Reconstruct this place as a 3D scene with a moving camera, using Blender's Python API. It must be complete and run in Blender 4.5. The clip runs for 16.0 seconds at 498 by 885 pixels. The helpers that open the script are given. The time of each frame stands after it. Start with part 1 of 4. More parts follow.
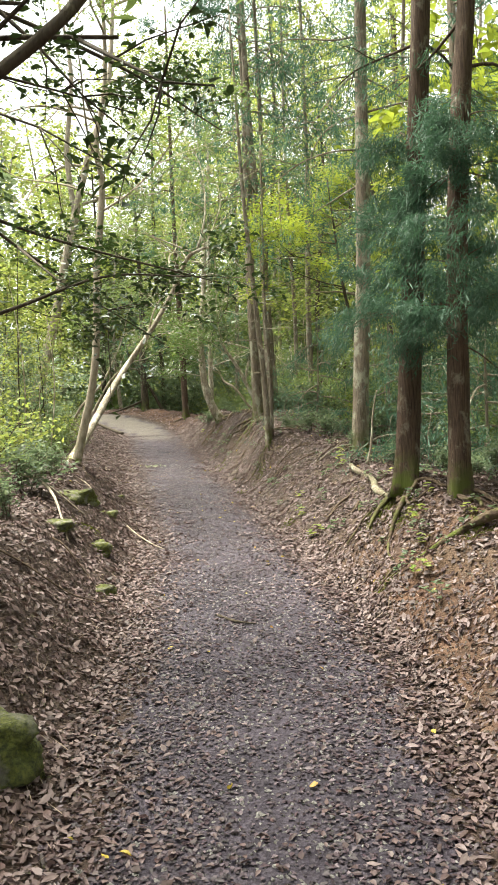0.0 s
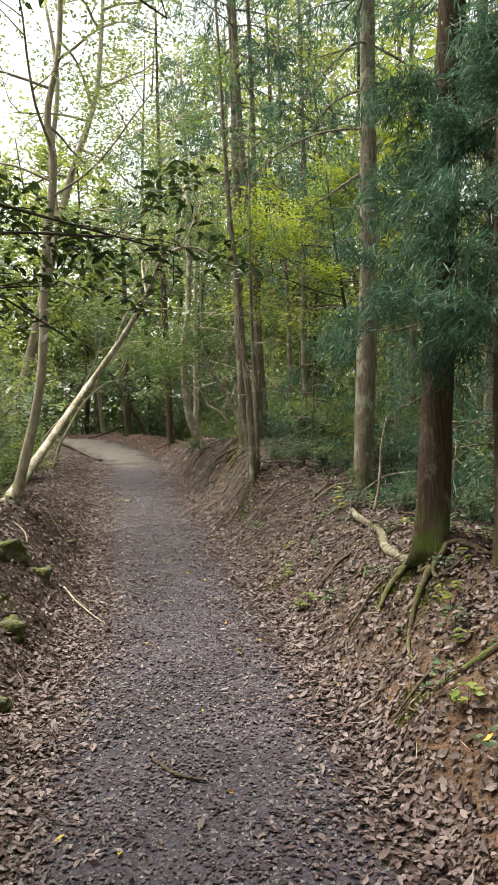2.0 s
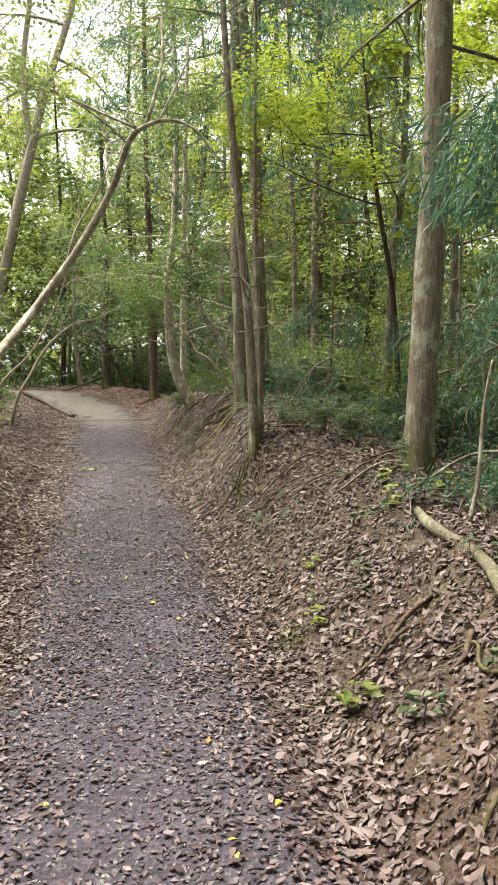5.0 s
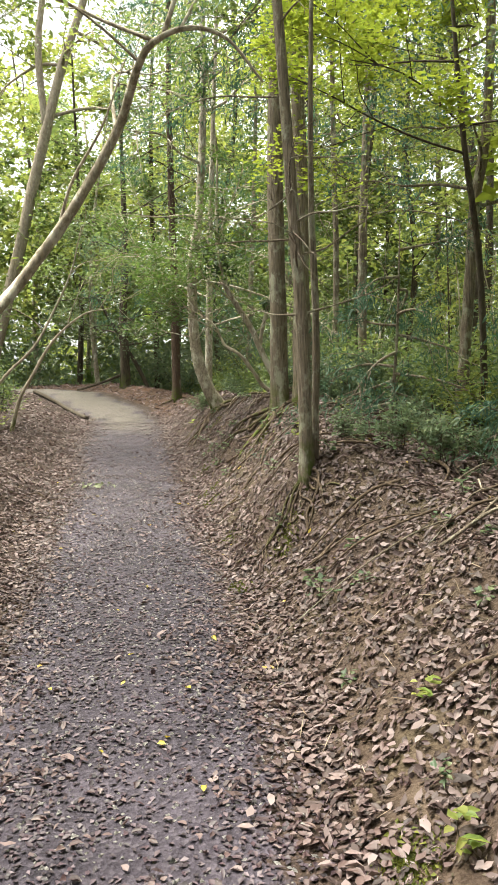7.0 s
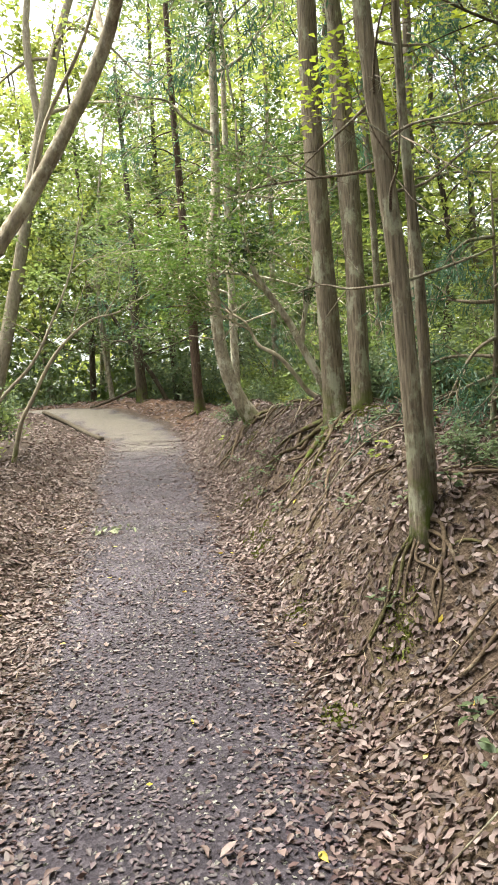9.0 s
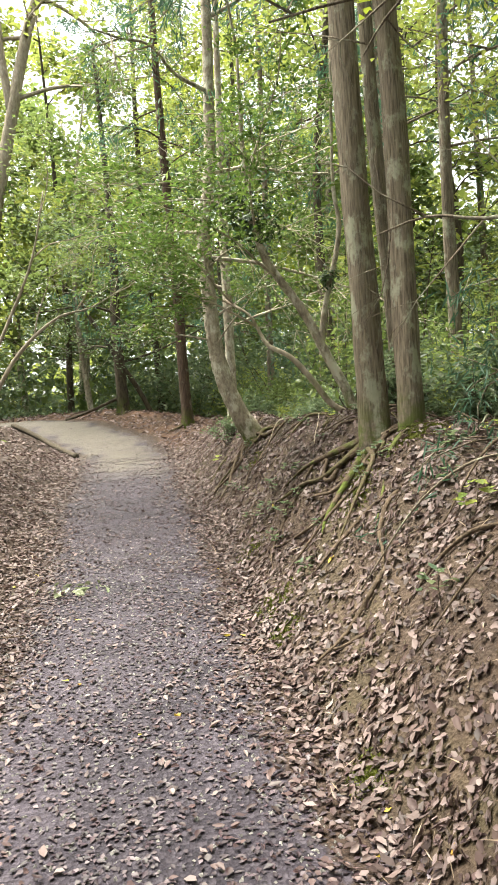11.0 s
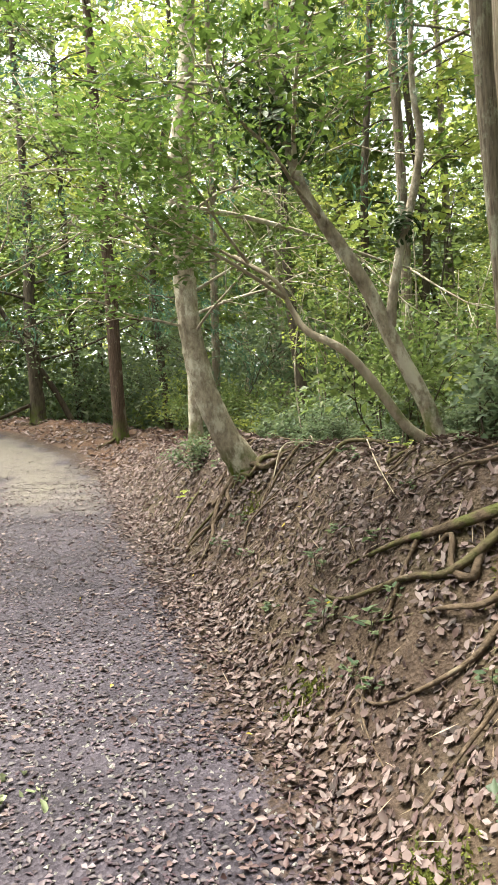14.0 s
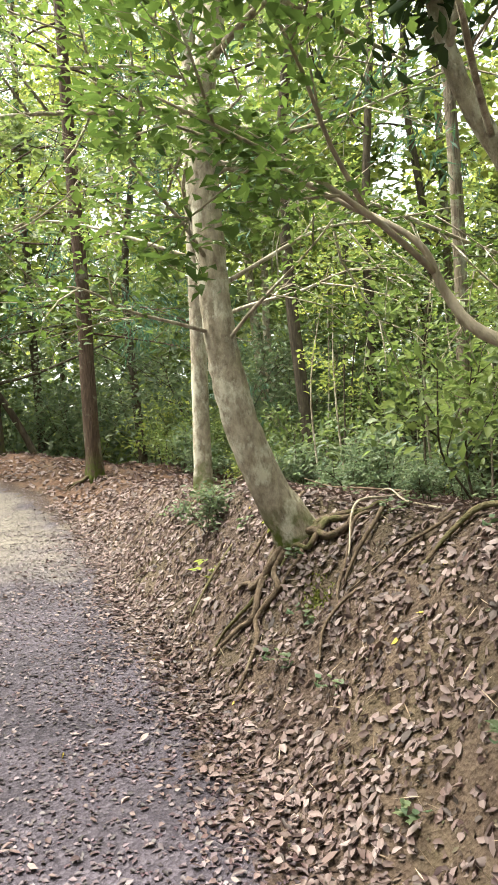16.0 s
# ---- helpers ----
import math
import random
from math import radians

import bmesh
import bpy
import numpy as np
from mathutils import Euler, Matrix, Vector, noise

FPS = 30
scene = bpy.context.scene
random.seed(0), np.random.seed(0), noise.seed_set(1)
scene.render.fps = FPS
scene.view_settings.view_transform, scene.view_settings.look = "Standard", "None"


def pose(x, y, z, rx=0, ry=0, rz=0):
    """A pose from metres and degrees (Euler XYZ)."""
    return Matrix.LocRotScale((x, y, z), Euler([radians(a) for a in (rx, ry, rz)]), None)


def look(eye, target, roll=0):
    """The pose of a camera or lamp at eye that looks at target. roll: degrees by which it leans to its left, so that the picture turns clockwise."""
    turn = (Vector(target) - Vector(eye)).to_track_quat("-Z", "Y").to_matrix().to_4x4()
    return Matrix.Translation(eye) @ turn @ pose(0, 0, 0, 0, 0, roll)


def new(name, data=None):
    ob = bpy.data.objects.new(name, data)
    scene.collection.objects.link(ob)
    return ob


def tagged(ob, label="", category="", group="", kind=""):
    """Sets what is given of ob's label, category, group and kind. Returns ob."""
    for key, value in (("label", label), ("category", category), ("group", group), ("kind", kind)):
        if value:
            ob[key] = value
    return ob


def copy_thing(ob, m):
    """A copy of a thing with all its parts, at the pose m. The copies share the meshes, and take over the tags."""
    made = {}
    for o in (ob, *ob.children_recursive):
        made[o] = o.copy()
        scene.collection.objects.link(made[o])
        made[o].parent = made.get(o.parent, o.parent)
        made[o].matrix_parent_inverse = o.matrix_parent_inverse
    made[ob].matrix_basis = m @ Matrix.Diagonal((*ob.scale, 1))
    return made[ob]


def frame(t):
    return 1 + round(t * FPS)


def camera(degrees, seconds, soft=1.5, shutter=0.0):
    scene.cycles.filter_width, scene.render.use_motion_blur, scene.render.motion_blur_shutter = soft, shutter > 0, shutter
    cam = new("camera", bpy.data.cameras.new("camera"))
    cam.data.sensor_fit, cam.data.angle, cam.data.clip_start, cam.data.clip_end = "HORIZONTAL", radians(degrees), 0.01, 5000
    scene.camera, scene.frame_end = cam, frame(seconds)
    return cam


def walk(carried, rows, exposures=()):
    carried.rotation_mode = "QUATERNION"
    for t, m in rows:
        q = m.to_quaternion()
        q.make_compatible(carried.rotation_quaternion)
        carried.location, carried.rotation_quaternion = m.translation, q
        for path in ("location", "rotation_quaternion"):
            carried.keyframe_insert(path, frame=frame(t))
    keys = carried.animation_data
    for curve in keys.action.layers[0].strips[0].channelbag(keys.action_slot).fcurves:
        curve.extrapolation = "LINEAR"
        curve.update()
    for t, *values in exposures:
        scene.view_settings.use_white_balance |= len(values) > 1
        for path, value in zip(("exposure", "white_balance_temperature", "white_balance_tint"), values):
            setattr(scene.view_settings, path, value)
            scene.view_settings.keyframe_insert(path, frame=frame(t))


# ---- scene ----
cam = camera(35.4, 16.0, 1.6)
METRES, EYE, TILT, LEAN, TURN = 15.2, 1.5, -1.5, 2.4, 0.0
ROWS = [
    (0.0, 0.0, 0.0, 0.0, -0.0, 0.0, -0.0),
    (0.5, 0.0021, 0.0325, 0.0028, -0.24, -0.57, -0.13),
    (1.0, 0.0059, 0.063, 0.005, -0.33, -0.15, -0.86),
    (1.5, 0.0091, 0.094, 0.0065, -0.4, 2.55, -1.08),
    (2.0, 0.0127, 0.1257, 0.0084, -0.3, 1.85, -0.79),
    (2.5, 0.0126, 0.1571, 0.01, -0.4, 1.32, -0.88),
    (3.0, 0.0127, 0.1874, 0.0113, -0.55, 0.88, -0.81),
    (5.5, 0.0085, 0.3501, 0.0152, -1.08, -1.87, -2.2),
    (6.0, 0.0077, 0.3826, 0.0164, -1.25, -2.35, -2.48),
    (6.5, 0.003, 0.4152, 0.0182, -1.02, -2.73, -2.63),
    (7.0, -0.0017, 0.4462, 0.0217, 0.86, -1.49, -2.19),
    (7.5, -0.0058, 0.4784, 0.0243, 2.16, -0.46, -0.8),
    (8.0, -0.0107, 0.5094, 0.0262, 2.82, -1.11, 0.43),
    (8.5, -0.0155, 0.5391, 0.0282, 2.47, -1.66, 1.54),
    (9.0, -0.0221, 0.5696, 0.0302, 2.27, -1.17, 1.43),
    (11.5, -0.0451, 0.7191, 0.0396, 0.82, -0.12, 1.36),
    (12.0, -0.0535, 0.7484, 0.0417, 0.14, 0.63, 0.59),
    (12.5, -0.062, 0.7786, 0.0431, -1.34, 1.15, -1.86),
    (13.0, -0.0682, 0.8088, 0.0457, -3.12, 0.46, -1.85),
    (13.5, -0.0761, 0.8378, 0.0477, -4.0, 0.31, 0.12),
    (14.0, -0.0823, 0.8649, 0.0508, -5.57, -0.24, 0.9),
    (14.5, -0.0911, 0.8943, 0.0533, -6.74, 1.98, 0.69),
    (15.0, -0.0957, 0.9242, 0.0561, -7.61, 2.2, 0.71),
    (15.5, -0.0995, 0.9552, 0.0581, -8.27, 1.99, 0.53),
    (16.0, -0.1036, 0.9857, 0.0615, -8.55, 1.61, 1.06),
]
EXPOSURES = [(t, e, 6700, 2) for t, e in ((0.0, 1.72), (1.0, 1.42), (1.6, 1.12), (3.0, 1.2), (5.5, 1.6), (6.5, 1.74), (7.5, 1.6), (9.0, 1.86), (12.5, 1.86), (16.0, 2.17))]
walk(cam, [(t, pose(0, 0, EYE, TILT, LEAN, TURN) @ pose(METRES * x, METRES * y, METRES * z, 90 + pitch, roll, yaw)) for t, x, y, z, yaw, pitch, roll in ROWS], EXPOSURES)

# ---- world and light: a bright overcast sky above the wood ----
world = bpy.data.worlds.new("sky")
scene.world = world
world.use_nodes = True
wt = world.node_tree
sky = wt.nodes.new("ShaderNodeTexSky")
sky.sky_type, sky.sun_disc = "NISHITA", False
sky.sun_elevation, sky.sun_rotation = radians(69), radians(293)
sky.air_density, sky.dust_density, sky.ozone_density = 1.0, 4.0, 1.0
soft_sky = wt.nodes.new("ShaderNodeHueSaturation")
soft_sky.inputs["Saturation"].default_value = 0.2
wt.links.new(sky.outputs[0], soft_sky.inputs["Color"])
wt.links.new(soft_sky.outputs[0], wt.nodes["Background"].inputs[0])
wt.nodes["Background"].inputs[1].default_value = 0.15

sun = new("sun", bpy.data.lights.new("sun", "SUN"))
sun.data.energy, sun.data.angle, sun.data.color = 5.0, radians(40), (1.0, 0.94, 0.82)
sun.matrix_world = look((-7, 3, 20), (0, 0, 0))

# ---- materials ----


def material(name):
    m = bpy.data.materials.new(name)
    m.use_nodes = True
    nt = m.node_tree
    return m, nt, nt.nodes["Principled BSDF"]


def node(nt, kind, **values):
    n = nt.nodes.new("ShaderNode" + kind)
    for key, value in values.items():
        n.inputs[key.replace("_", " ")].default_value = value
    return n


def ramp(nt, source, stops, interpolation="LINEAR"):
    r = nt.nodes.new("ShaderNodeValToRGB")
    r.color_ramp.interpolation = interpolation
    el = r.color_ramp.elements
    while len(el) < len(stops):
        el.new(0.5)
    for e, (p, c) in zip(el, stops):
        e.position, e.color = p, (*c, 1)
    nt.links.new(source, r.inputs[0])
    return r.outputs[0]


def mix(nt, fac, a, b, mode="MIX"):
    n = nt.nodes.new("ShaderNodeMix")
    n.data_type, n.blend_type = "RGBA", mode
    for sock, v in ((n.inputs[0], fac), (n.inputs[6], a), (n.inputs[7], b)):
        if isinstance(v, (int, float)):
            sock.default_value = v
        elif isinstance(v, tuple):
            sock.default_value = (*v, 1)
        else:
            nt.links.new(v, sock)
    return n.outputs[2]


def position(nt, scale=(1, 1, 1)):
    geo = nt.nodes.new("ShaderNodeNewGeometry")
    mp = nt.nodes.new("ShaderNodeMapping")
    mp.inputs["Scale"].default_value = scale
    nt.links.new(geo.outputs["Position"], mp.inputs["Vector"])
    return mp.outputs[0]


def noise_tex(nt, vec, scale, detail=4.0, rough=0.6):
    n = node(nt, "TexNoise", Scale=scale, Detail=detail, Roughness=rough)
    nt.links.new(vec, n.inputs["Vector"])
    return n.outputs["Fac"]


def bump(nt, bsdf, height, strength, distance):
    b = node(nt, "Bump", Strength=strength, Distance=distance)
    nt.links.new(height, b.inputs["Height"])
    nt.links.new(b.outputs[0], bsdf.inputs["Normal"])


def leaf_material(name, colours, through_colour, share=0.4, gloss=0.45):
    """Thin leaf: reflects and lets light through; every leaf takes its own tone."""
    m, nt, p = material(name)
    geo = nt.nodes.new("ShaderNodeNewGeometry")
    info = nt.nodes.new("ShaderNodeObjectInfo")
    n = len(colours)
    c = ramp(nt, geo.outputs["Random Per Island"], [(i / max(1, n - 1), k) for i, k in enumerate(colours)])
    hsv = node(nt, "HueSaturation")
    add = nt.nodes.new("ShaderNodeMapRange")
    add.inputs["To Min"].default_value, add.inputs["To Max"].default_value = 0.75, 1.3
    nt.links.new(info.outputs["Random"], add.inputs["Value"])
    nt.links.new(add.outputs[0], hsv.inputs["Value"])
    nt.links.new(c, hsv.inputs["Color"])
    nt.links.new(hsv.outputs[0], p.inputs["Base Color"])
    p.inputs["Roughness"].default_value = gloss
    p.inputs["Specular IOR Level"].default_value = 0.35
    tr = nt.nodes.new("ShaderNodeBsdfTranslucent")
    nt.links.new(mix(nt, 0.55, hsv.outputs[0], through_colour), tr.inputs["Color"])
    ms = nt.nodes.new("ShaderNodeMixShader")
    ms.inputs[0].default_value = share
    nt.links.new(p.outputs[0], ms.inputs[1])
    nt.links.new(tr.outputs[0], ms.inputs[2])
    nt.links.new(ms.outputs[0], nt.nodes["Material Output"].inputs["Surface"])
    return m


def bark_material(name, dark, light, lichen, scale=(14, 14, 1.6), lichen_at=0.62, moss=True):
    m, nt, p = material(name)
    v = position(nt, scale)
    streak = noise_tex(nt, v, 3.0, 6.0, 0.65)
    c = ramp(nt, streak, [(0.3, dark), (0.7, light)])
    blotch = noise_tex(nt, position(nt, (1, 1, 0.6)), 7.0, 5.0, 0.7)
    c = mix(nt, ramp(nt, blotch, [(lichen_at, (0, 0, 0)), (lichen_at + 0.1, (0.8, 0.8, 0.8))]), c, lichen)
    if moss:
        at = nt.nodes.new("ShaderNodeAttribute")
        at.attribute_name = "moss"
        mm = nt.nodes.new("ShaderNodeMath")
        mm.operation = "MULTIPLY"
        nt.links.new(at.outputs["Fac"], mm.inputs[0])
        nt.links.new(ramp(nt, noise_tex(nt, position(nt), 9.0), [(0.42, (0, 0, 0)), (0.55, (1, 1, 1))]), mm.inputs[1])
        c = mix(nt, mm.outputs[0], c, (0.075, 0.095, 0.018))
    nt.links.new(c, p.inputs["Base Color"])
    p.inputs["Roughness"].default_value = 0.9
    p.inputs["Specular IOR Level"].default_value = 0.2
    bump(nt, p, streak, 0.9, 0.02)
    return m


def ground_material():
    m, nt, p = material("forest_floor")
    at = nt.nodes.new("ShaderNodeAttribute")
    at.attribute_name = "gravel"
    bank = nt.nodes.new("ShaderNodeAttribute")
    bank.attribute_name = "clay"
    sand = nt.nodes.new("ShaderNodeAttribute")
    sand.attribute_name = "sand"
    pos = position(nt)
    fine = noise_tex(nt, pos, 60.0, 5.0, 0.7)
    mid = noise_tex(nt, pos, 9.0, 5.0, 0.65)
    broad = noise_tex(nt, pos, 1.3, 4.0, 0.6)
    soil = ramp(nt, fine, [(0.3, (0.016, 0.010, 0.008)), (0.5, (0.040, 0.024, 0.019)), (0.72, (0.086, 0.056, 0.044))])
    clay = ramp(nt, mid, [(0.3, (0.032, 0.020, 0.014)), (0.5, (0.065, 0.042, 0.030)), (0.7, (0.108, 0.076, 0.056))])
    clay = mix(nt, ramp(nt, broad, [(0.53, (0, 0, 0)), (0.62, (0.405, 0.382, 0.382))]), clay, (0.057, 0.051, 0.018))
    vor = node(nt, "TexVoronoi", Scale=55.0)
    nt.links.new(pos, vor.inputs["Vector"])
    grit = ramp(nt, vor.outputs["Color"], [(0.15, (0.014, 0.011, 0.018)), (0.5, (0.036, 0.028, 0.041)), (0.9, (0.106, 0.089, 0.112))])
    grit = mix(nt, 0.55, grit, ramp(nt, broad, [(0.38, (0.017, 0.013, 0.020)), (0.62, (0.063, 0.051, 0.069))]))
    pale = ramp(nt, fine, [(0.3, (0.10, 0.086, 0.07)), (0.7, (0.21, 0.185, 0.155))])
    red = nt.nodes.new("ShaderNodeAttribute")
    red.attribute_name = "red"
    rust = ramp(nt, mid, [(0.3, (0.04, 0.02, 0.013)), (0.5, (0.085, 0.043, 0.027)), (0.7, (0.15, 0.085, 0.055))])
    c = mix(nt, bank.outputs["Fac"], soil, clay)
    c = mix(nt, red.outputs["Fac"], c, rust)
    edge = nt.nodes.new("ShaderNodeMath")
    edge.operation = "ADD"
    spread = nt.nodes.new("ShaderNodeMapRange")
    spread.inputs["From Min"].default_value, spread.inputs["From Max"].default_value = 0.3, 0.7
    spread.inputs["To Min"].default_value, spread.inputs["To Max"].default_value = -0.35, 0.35
    nt.links.new(mid, spread.inputs["Value"])
    nt.links.new(at.outputs["Fac"], edge.inputs[0])
    nt.links.new(spread.outputs[0], edge.inputs[1])
    on_path = ramp(nt, edge.outputs[0], [(0.4, (0, 0, 0)), (0.62, (1, 1, 1))])
    c = mix(nt, on_path, c, grit)
    c = mix(nt, sand.outputs["Fac"], c, pale)
    nt.links.new(c, p.inputs["Base Color"])
    p.inputs["Roughness"].default_value = 0.85
    p.inputs["Specular IOR Level"].default_value = 0.3
    both = nt.nodes.new("ShaderNodeMath")
    both.operation = "ADD"
    nt.links.new(vor.outputs["Distance"], both.inputs[0])
    nt.links.new(fine, both.inputs[1])
    bump(nt, p, both.outputs[0], 0.8, 0.015)
    return m


GROUND = ground_material()
BARK_CEDAR = bark_material("cedar_bark", (0.06, 0.045, 0.034), (0.27, 0.22, 0.172), (0.33, 0.325, 0.255), (30, 30, 1.9), 0.52)
# Red-brown bark, set darker to carry the shade on T2 and T3.
BARK_RED = bark_material("reddish_cedar_bark", (0.028, 0.018, 0.013), (0.12, 0.08, 0.06), (0.2, 0.18, 0.14), (30, 30, 2.2), 0.57)
BARK_GREY = bark_material("grey_bark", (0.14, 0.112, 0.085), (0.42, 0.36, 0.29), (0.58, 0.54, 0.46), (9, 9, 5), 0.5)
BARK_DARK = bark_material("dark_bark", (0.03, 0.024, 0.018), (0.10, 0.08, 0.06), (0.17, 0.16, 0.12), (9, 9, 2))
BARK_PALE = bark_material("pale_bark", (0.20, 0.16, 0.12), (0.42, 0.36, 0.29), (0.50, 0.46, 0.39), (6, 6, 2.5), 0.58)
ROOT = bark_material("root_bark", (0.035, 0.024, 0.017), (0.14, 0.10, 0.072), (0.2, 0.165, 0.125), (8, 8, 8), 0.6)
LEAF_OAK = leaf_material("evergreen_leaf", [(0.05, 0.08, 0.028), (0.08, 0.118, 0.038), (0.118, 0.155, 0.048), (0.155, 0.185, 0.07)], (0.2, 0.26, 0.075), 0.5)
LEAF_GLOSS = leaf_material("glossy_evergreen_leaf", [(0.03, 0.065, 0.018), (0.048, 0.09, 0.024), (0.07, 0.118, 0.03), (0.10, 0.14, 0.035)], (0.14, 0.21, 0.04), 0.42, 0.35)
# Thick dark leaf; its low tone also paints the boughs' silhouette against the sky.
LEAF_DARK = leaf_material("dark_evergreen_leaf", [(0.018, 0.035, 0.012), (0.03, 0.055, 0.018), (0.045, 0.075, 0.022)], (0.06, 0.10, 0.02), 0.18, 0.4)
LEAF_PALE = leaf_material("pale_fallen_leaf", [(0.30, 0.33, 0.20), (0.38, 0.40, 0.27), (0.24, 0.28, 0.16)], (0.3, 0.35, 0.2), 0.15, 0.5)
LEAF_SHRUB = leaf_material("shrub_leaf", [(0.05, 0.082, 0.054), (0.078, 0.115, 0.068), (0.11, 0.145, 0.082), (0.15, 0.172, 0.092)], (0.17, 0.225, 0.11), 0.48)
LEAF_LIGHT = leaf_material("light_green_leaf", [(0.10, 0.155, 0.045), (0.14, 0.195, 0.052), (0.19, 0.22, 0.058), (0.24, 0.24, 0.066)], (0.34, 0.38, 0.085), 0.52)
LEAF_MAPLE = leaf_material("yellow_green_leaf", [(0.10, 0.16, 0.025), (0.15, 0.20, 0.028), (0.21, 0.24, 0.03), (0.18, 0.21, 0.03)], (0.36, 0.42, 0.05), 0.52)
LEAF_CEDAR = leaf_material("conifer_needles", [(0.03, 0.075, 0.05), (0.05, 0.10, 0.07), (0.07, 0.13, 0.09)], (0.09, 0.18, 0.09), 0.35, 0.6)
TWIG = leaf_material("dead_twig", [(0.06, 0.04, 0.03), (0.13, 0.09, 0.065), (0.28, 0.22, 0.17), (0.2, 0.15, 0.11)], (0.1, 0.08, 0.05), 0.02, 0.8)
MOSS = leaf_material("moss", [(0.05, 0.06, 0.012), (0.08, 0.09, 0.018), (0.12, 0.125, 0.02)], (0.16, 0.17, 0.02), 0.25, 0.8)
LITTER = leaf_material("dead_leaf", [(0.022, 0.013, 0.013), (0.054, 0.033, 0.033), (0.109, 0.069, 0.066), (0.064, 0.041, 0.042), (0.161, 0.112, 0.111), (0.215, 0.164, 0.166), (0.122, 0.077, 0.074), (0.038, 0.024, 0.024), (0.141, 0.093, 0.089), (0.181, 0.134, 0.137)], (0.192, 0.124, 0.097), 0.12, 0.6)
PATH_LITTER = leaf_material("trodden_leaf", [(0.015, 0.010, 0.014), (0.035, 0.023, 0.032), (0.063, 0.042, 0.056), (0.024, 0.014, 0.021), (0.167, 0.123, 0.149), (0.043, 0.024, 0.036), (0.083, 0.049, 0.063), (0.035, 0.027, 0.036)], (0.167, 0.105, 0.085), 0.06, 0.5)
EDGE_LITTER = leaf_material("wine_red_leaf", [(0.028, 0.015, 0.018), (0.055, 0.03, 0.034), (0.09, 0.054, 0.056), (0.14, 0.095, 0.096), (0.042, 0.024, 0.028), (0.2, 0.15, 0.15)], (0.16, 0.1, 0.08), 0.08, 0.5)
YELLOW = leaf_material("yellow_leaf", [(0.45, 0.33, 0.04), (0.5, 0.42, 0.08), (0.42, 0.22, 0.05)], (0.5, 0.4, 0.05), 0.2, 0.5)


def stone_material():
    m, nt, p = material("mossy_stone")
    n1 = noise_tex(nt, position(nt), 7.0, 6.0, 0.65)
    c = ramp(nt, noise_tex(nt, position(nt), 30.0), [(0.3, (0.08, 0.072, 0.06)), (0.7, (0.24, 0.225, 0.19))])
    c = mix(nt, ramp(nt, n1, [(0.5, (1, 1, 1)), (0.64, (0, 0, 0))]), c, ramp(nt, noise_tex(nt, position(nt), 45.0, 4.0, 0.7), [(0.35, (0.03, 0.036, 0.01)), (0.5, (0.08, 0.09, 0.018)), (0.68, (0.15, 0.155, 0.03))]))
    nt.links.new(c, p.inputs["Base Color"])
    p.inputs["Roughness"].default_value = 0.95
    bump(nt, p, noise_tex(nt, position(nt), 38.0, 6.0, 0.75), 1.0, 0.03)
    return m


STONE = stone_material()
GRAVEL = bark_material("gravel_stone", (0.10, 0.095, 0.095), (0.34, 0.32, 0.31), (0.45, 0.43, 0.4), (30, 30, 30), 0.6, moss=False)

# ---- the lie of the land ----
rng = np.random.default_rng(11)
Y_R = (-4, 3, 4.8, 6, 7.4, 8.5, 9.5, 11, 12.2, 14, 15.8, 17.4, 19.1, 20.6, 22, 24, 25.5, 27, 28.5, 30, 34)
X_R = (0.95, 0.9, 0.88, 0.72, 0.54, 0.38, 0.22, 0.02, -0.15, -0.52, -0.78, -1.04, -1.3, -1.6, -1.8, -2.15, -2.8, -4.1, -5.6, -8, -16)
Y_L = (-4, 2.5, 5.6, 8.5, 12, 14.5, 17.5, 19, 22, 24.4, 25.7, 27, 28.5, 30, 34)
X_L = (-0.75, -0.75, -0.9, -1.13, -1.72, -2.15, -2.65, -3.05, -3.5, -4.0, -4.95, -6.0, -8.0, -12, -24)
Y_H = (-4, 3, 5.6, 7, 8, 9.5, 11, 12.2, 13.5, 15.6, 17.2, 19, 20.7, 22.5, 24.5, 26.5, 30)
H_R = (0.4, 0.48, 0.6, 0.7, 0.6, 0.62, 0.66, 0.82, 0.88, 1.0, 1.02, 0.8, 0.75, 0.5, 0.32, 0.1, 0.12)
W_R = (1.0, 1.0, 0.95, 0.9, 1.1, 1.15, 1.15, 1.0, 1.05, 1.15, 1.1, 0.85, 0.75, 0.75, 0.85, 0.9, 1.2)
Y_G = (-4, 9, 11, 13, 16, 23, 25, 40)
H_L = (0.55, 0.62, 0.6, 0.34, 0.2, 0.2, 0.12, 0.2)
Y_P = (23, 24, 25, 25.7, 27, 28.5, 31, 40)
Z_P = (1.19, 1.22, 1.4, 1.6, 1.92, 2.04, 2.0, 1.9)
# earth held up round the feet of trees: x, y, radius, height
MOUNDS = ((0.32, 12.42, 0.34, 0.42), (-0.62, 19.2, 0.3, 0.1), (1.33, 6.9, 0.3, 0.1), (1.1, 5.5, 0.22, 0.2), (-0.2, 16.45, 0.35, 0.13), (-2.3, 10.6, 0.45, 0.14))


def smooth(a):
    a = np.clip(a, 0, 1)
    return a * a * (3 - 2 * a)


def path_height(y):
    y = np.asarray(y, float)
    near = -0.08 + 0.026 * y + 0.0013 * np.maximum(y, 0) ** 2
    return np.where(y < 23, near, np.interp(y, Y_P, Z_P))


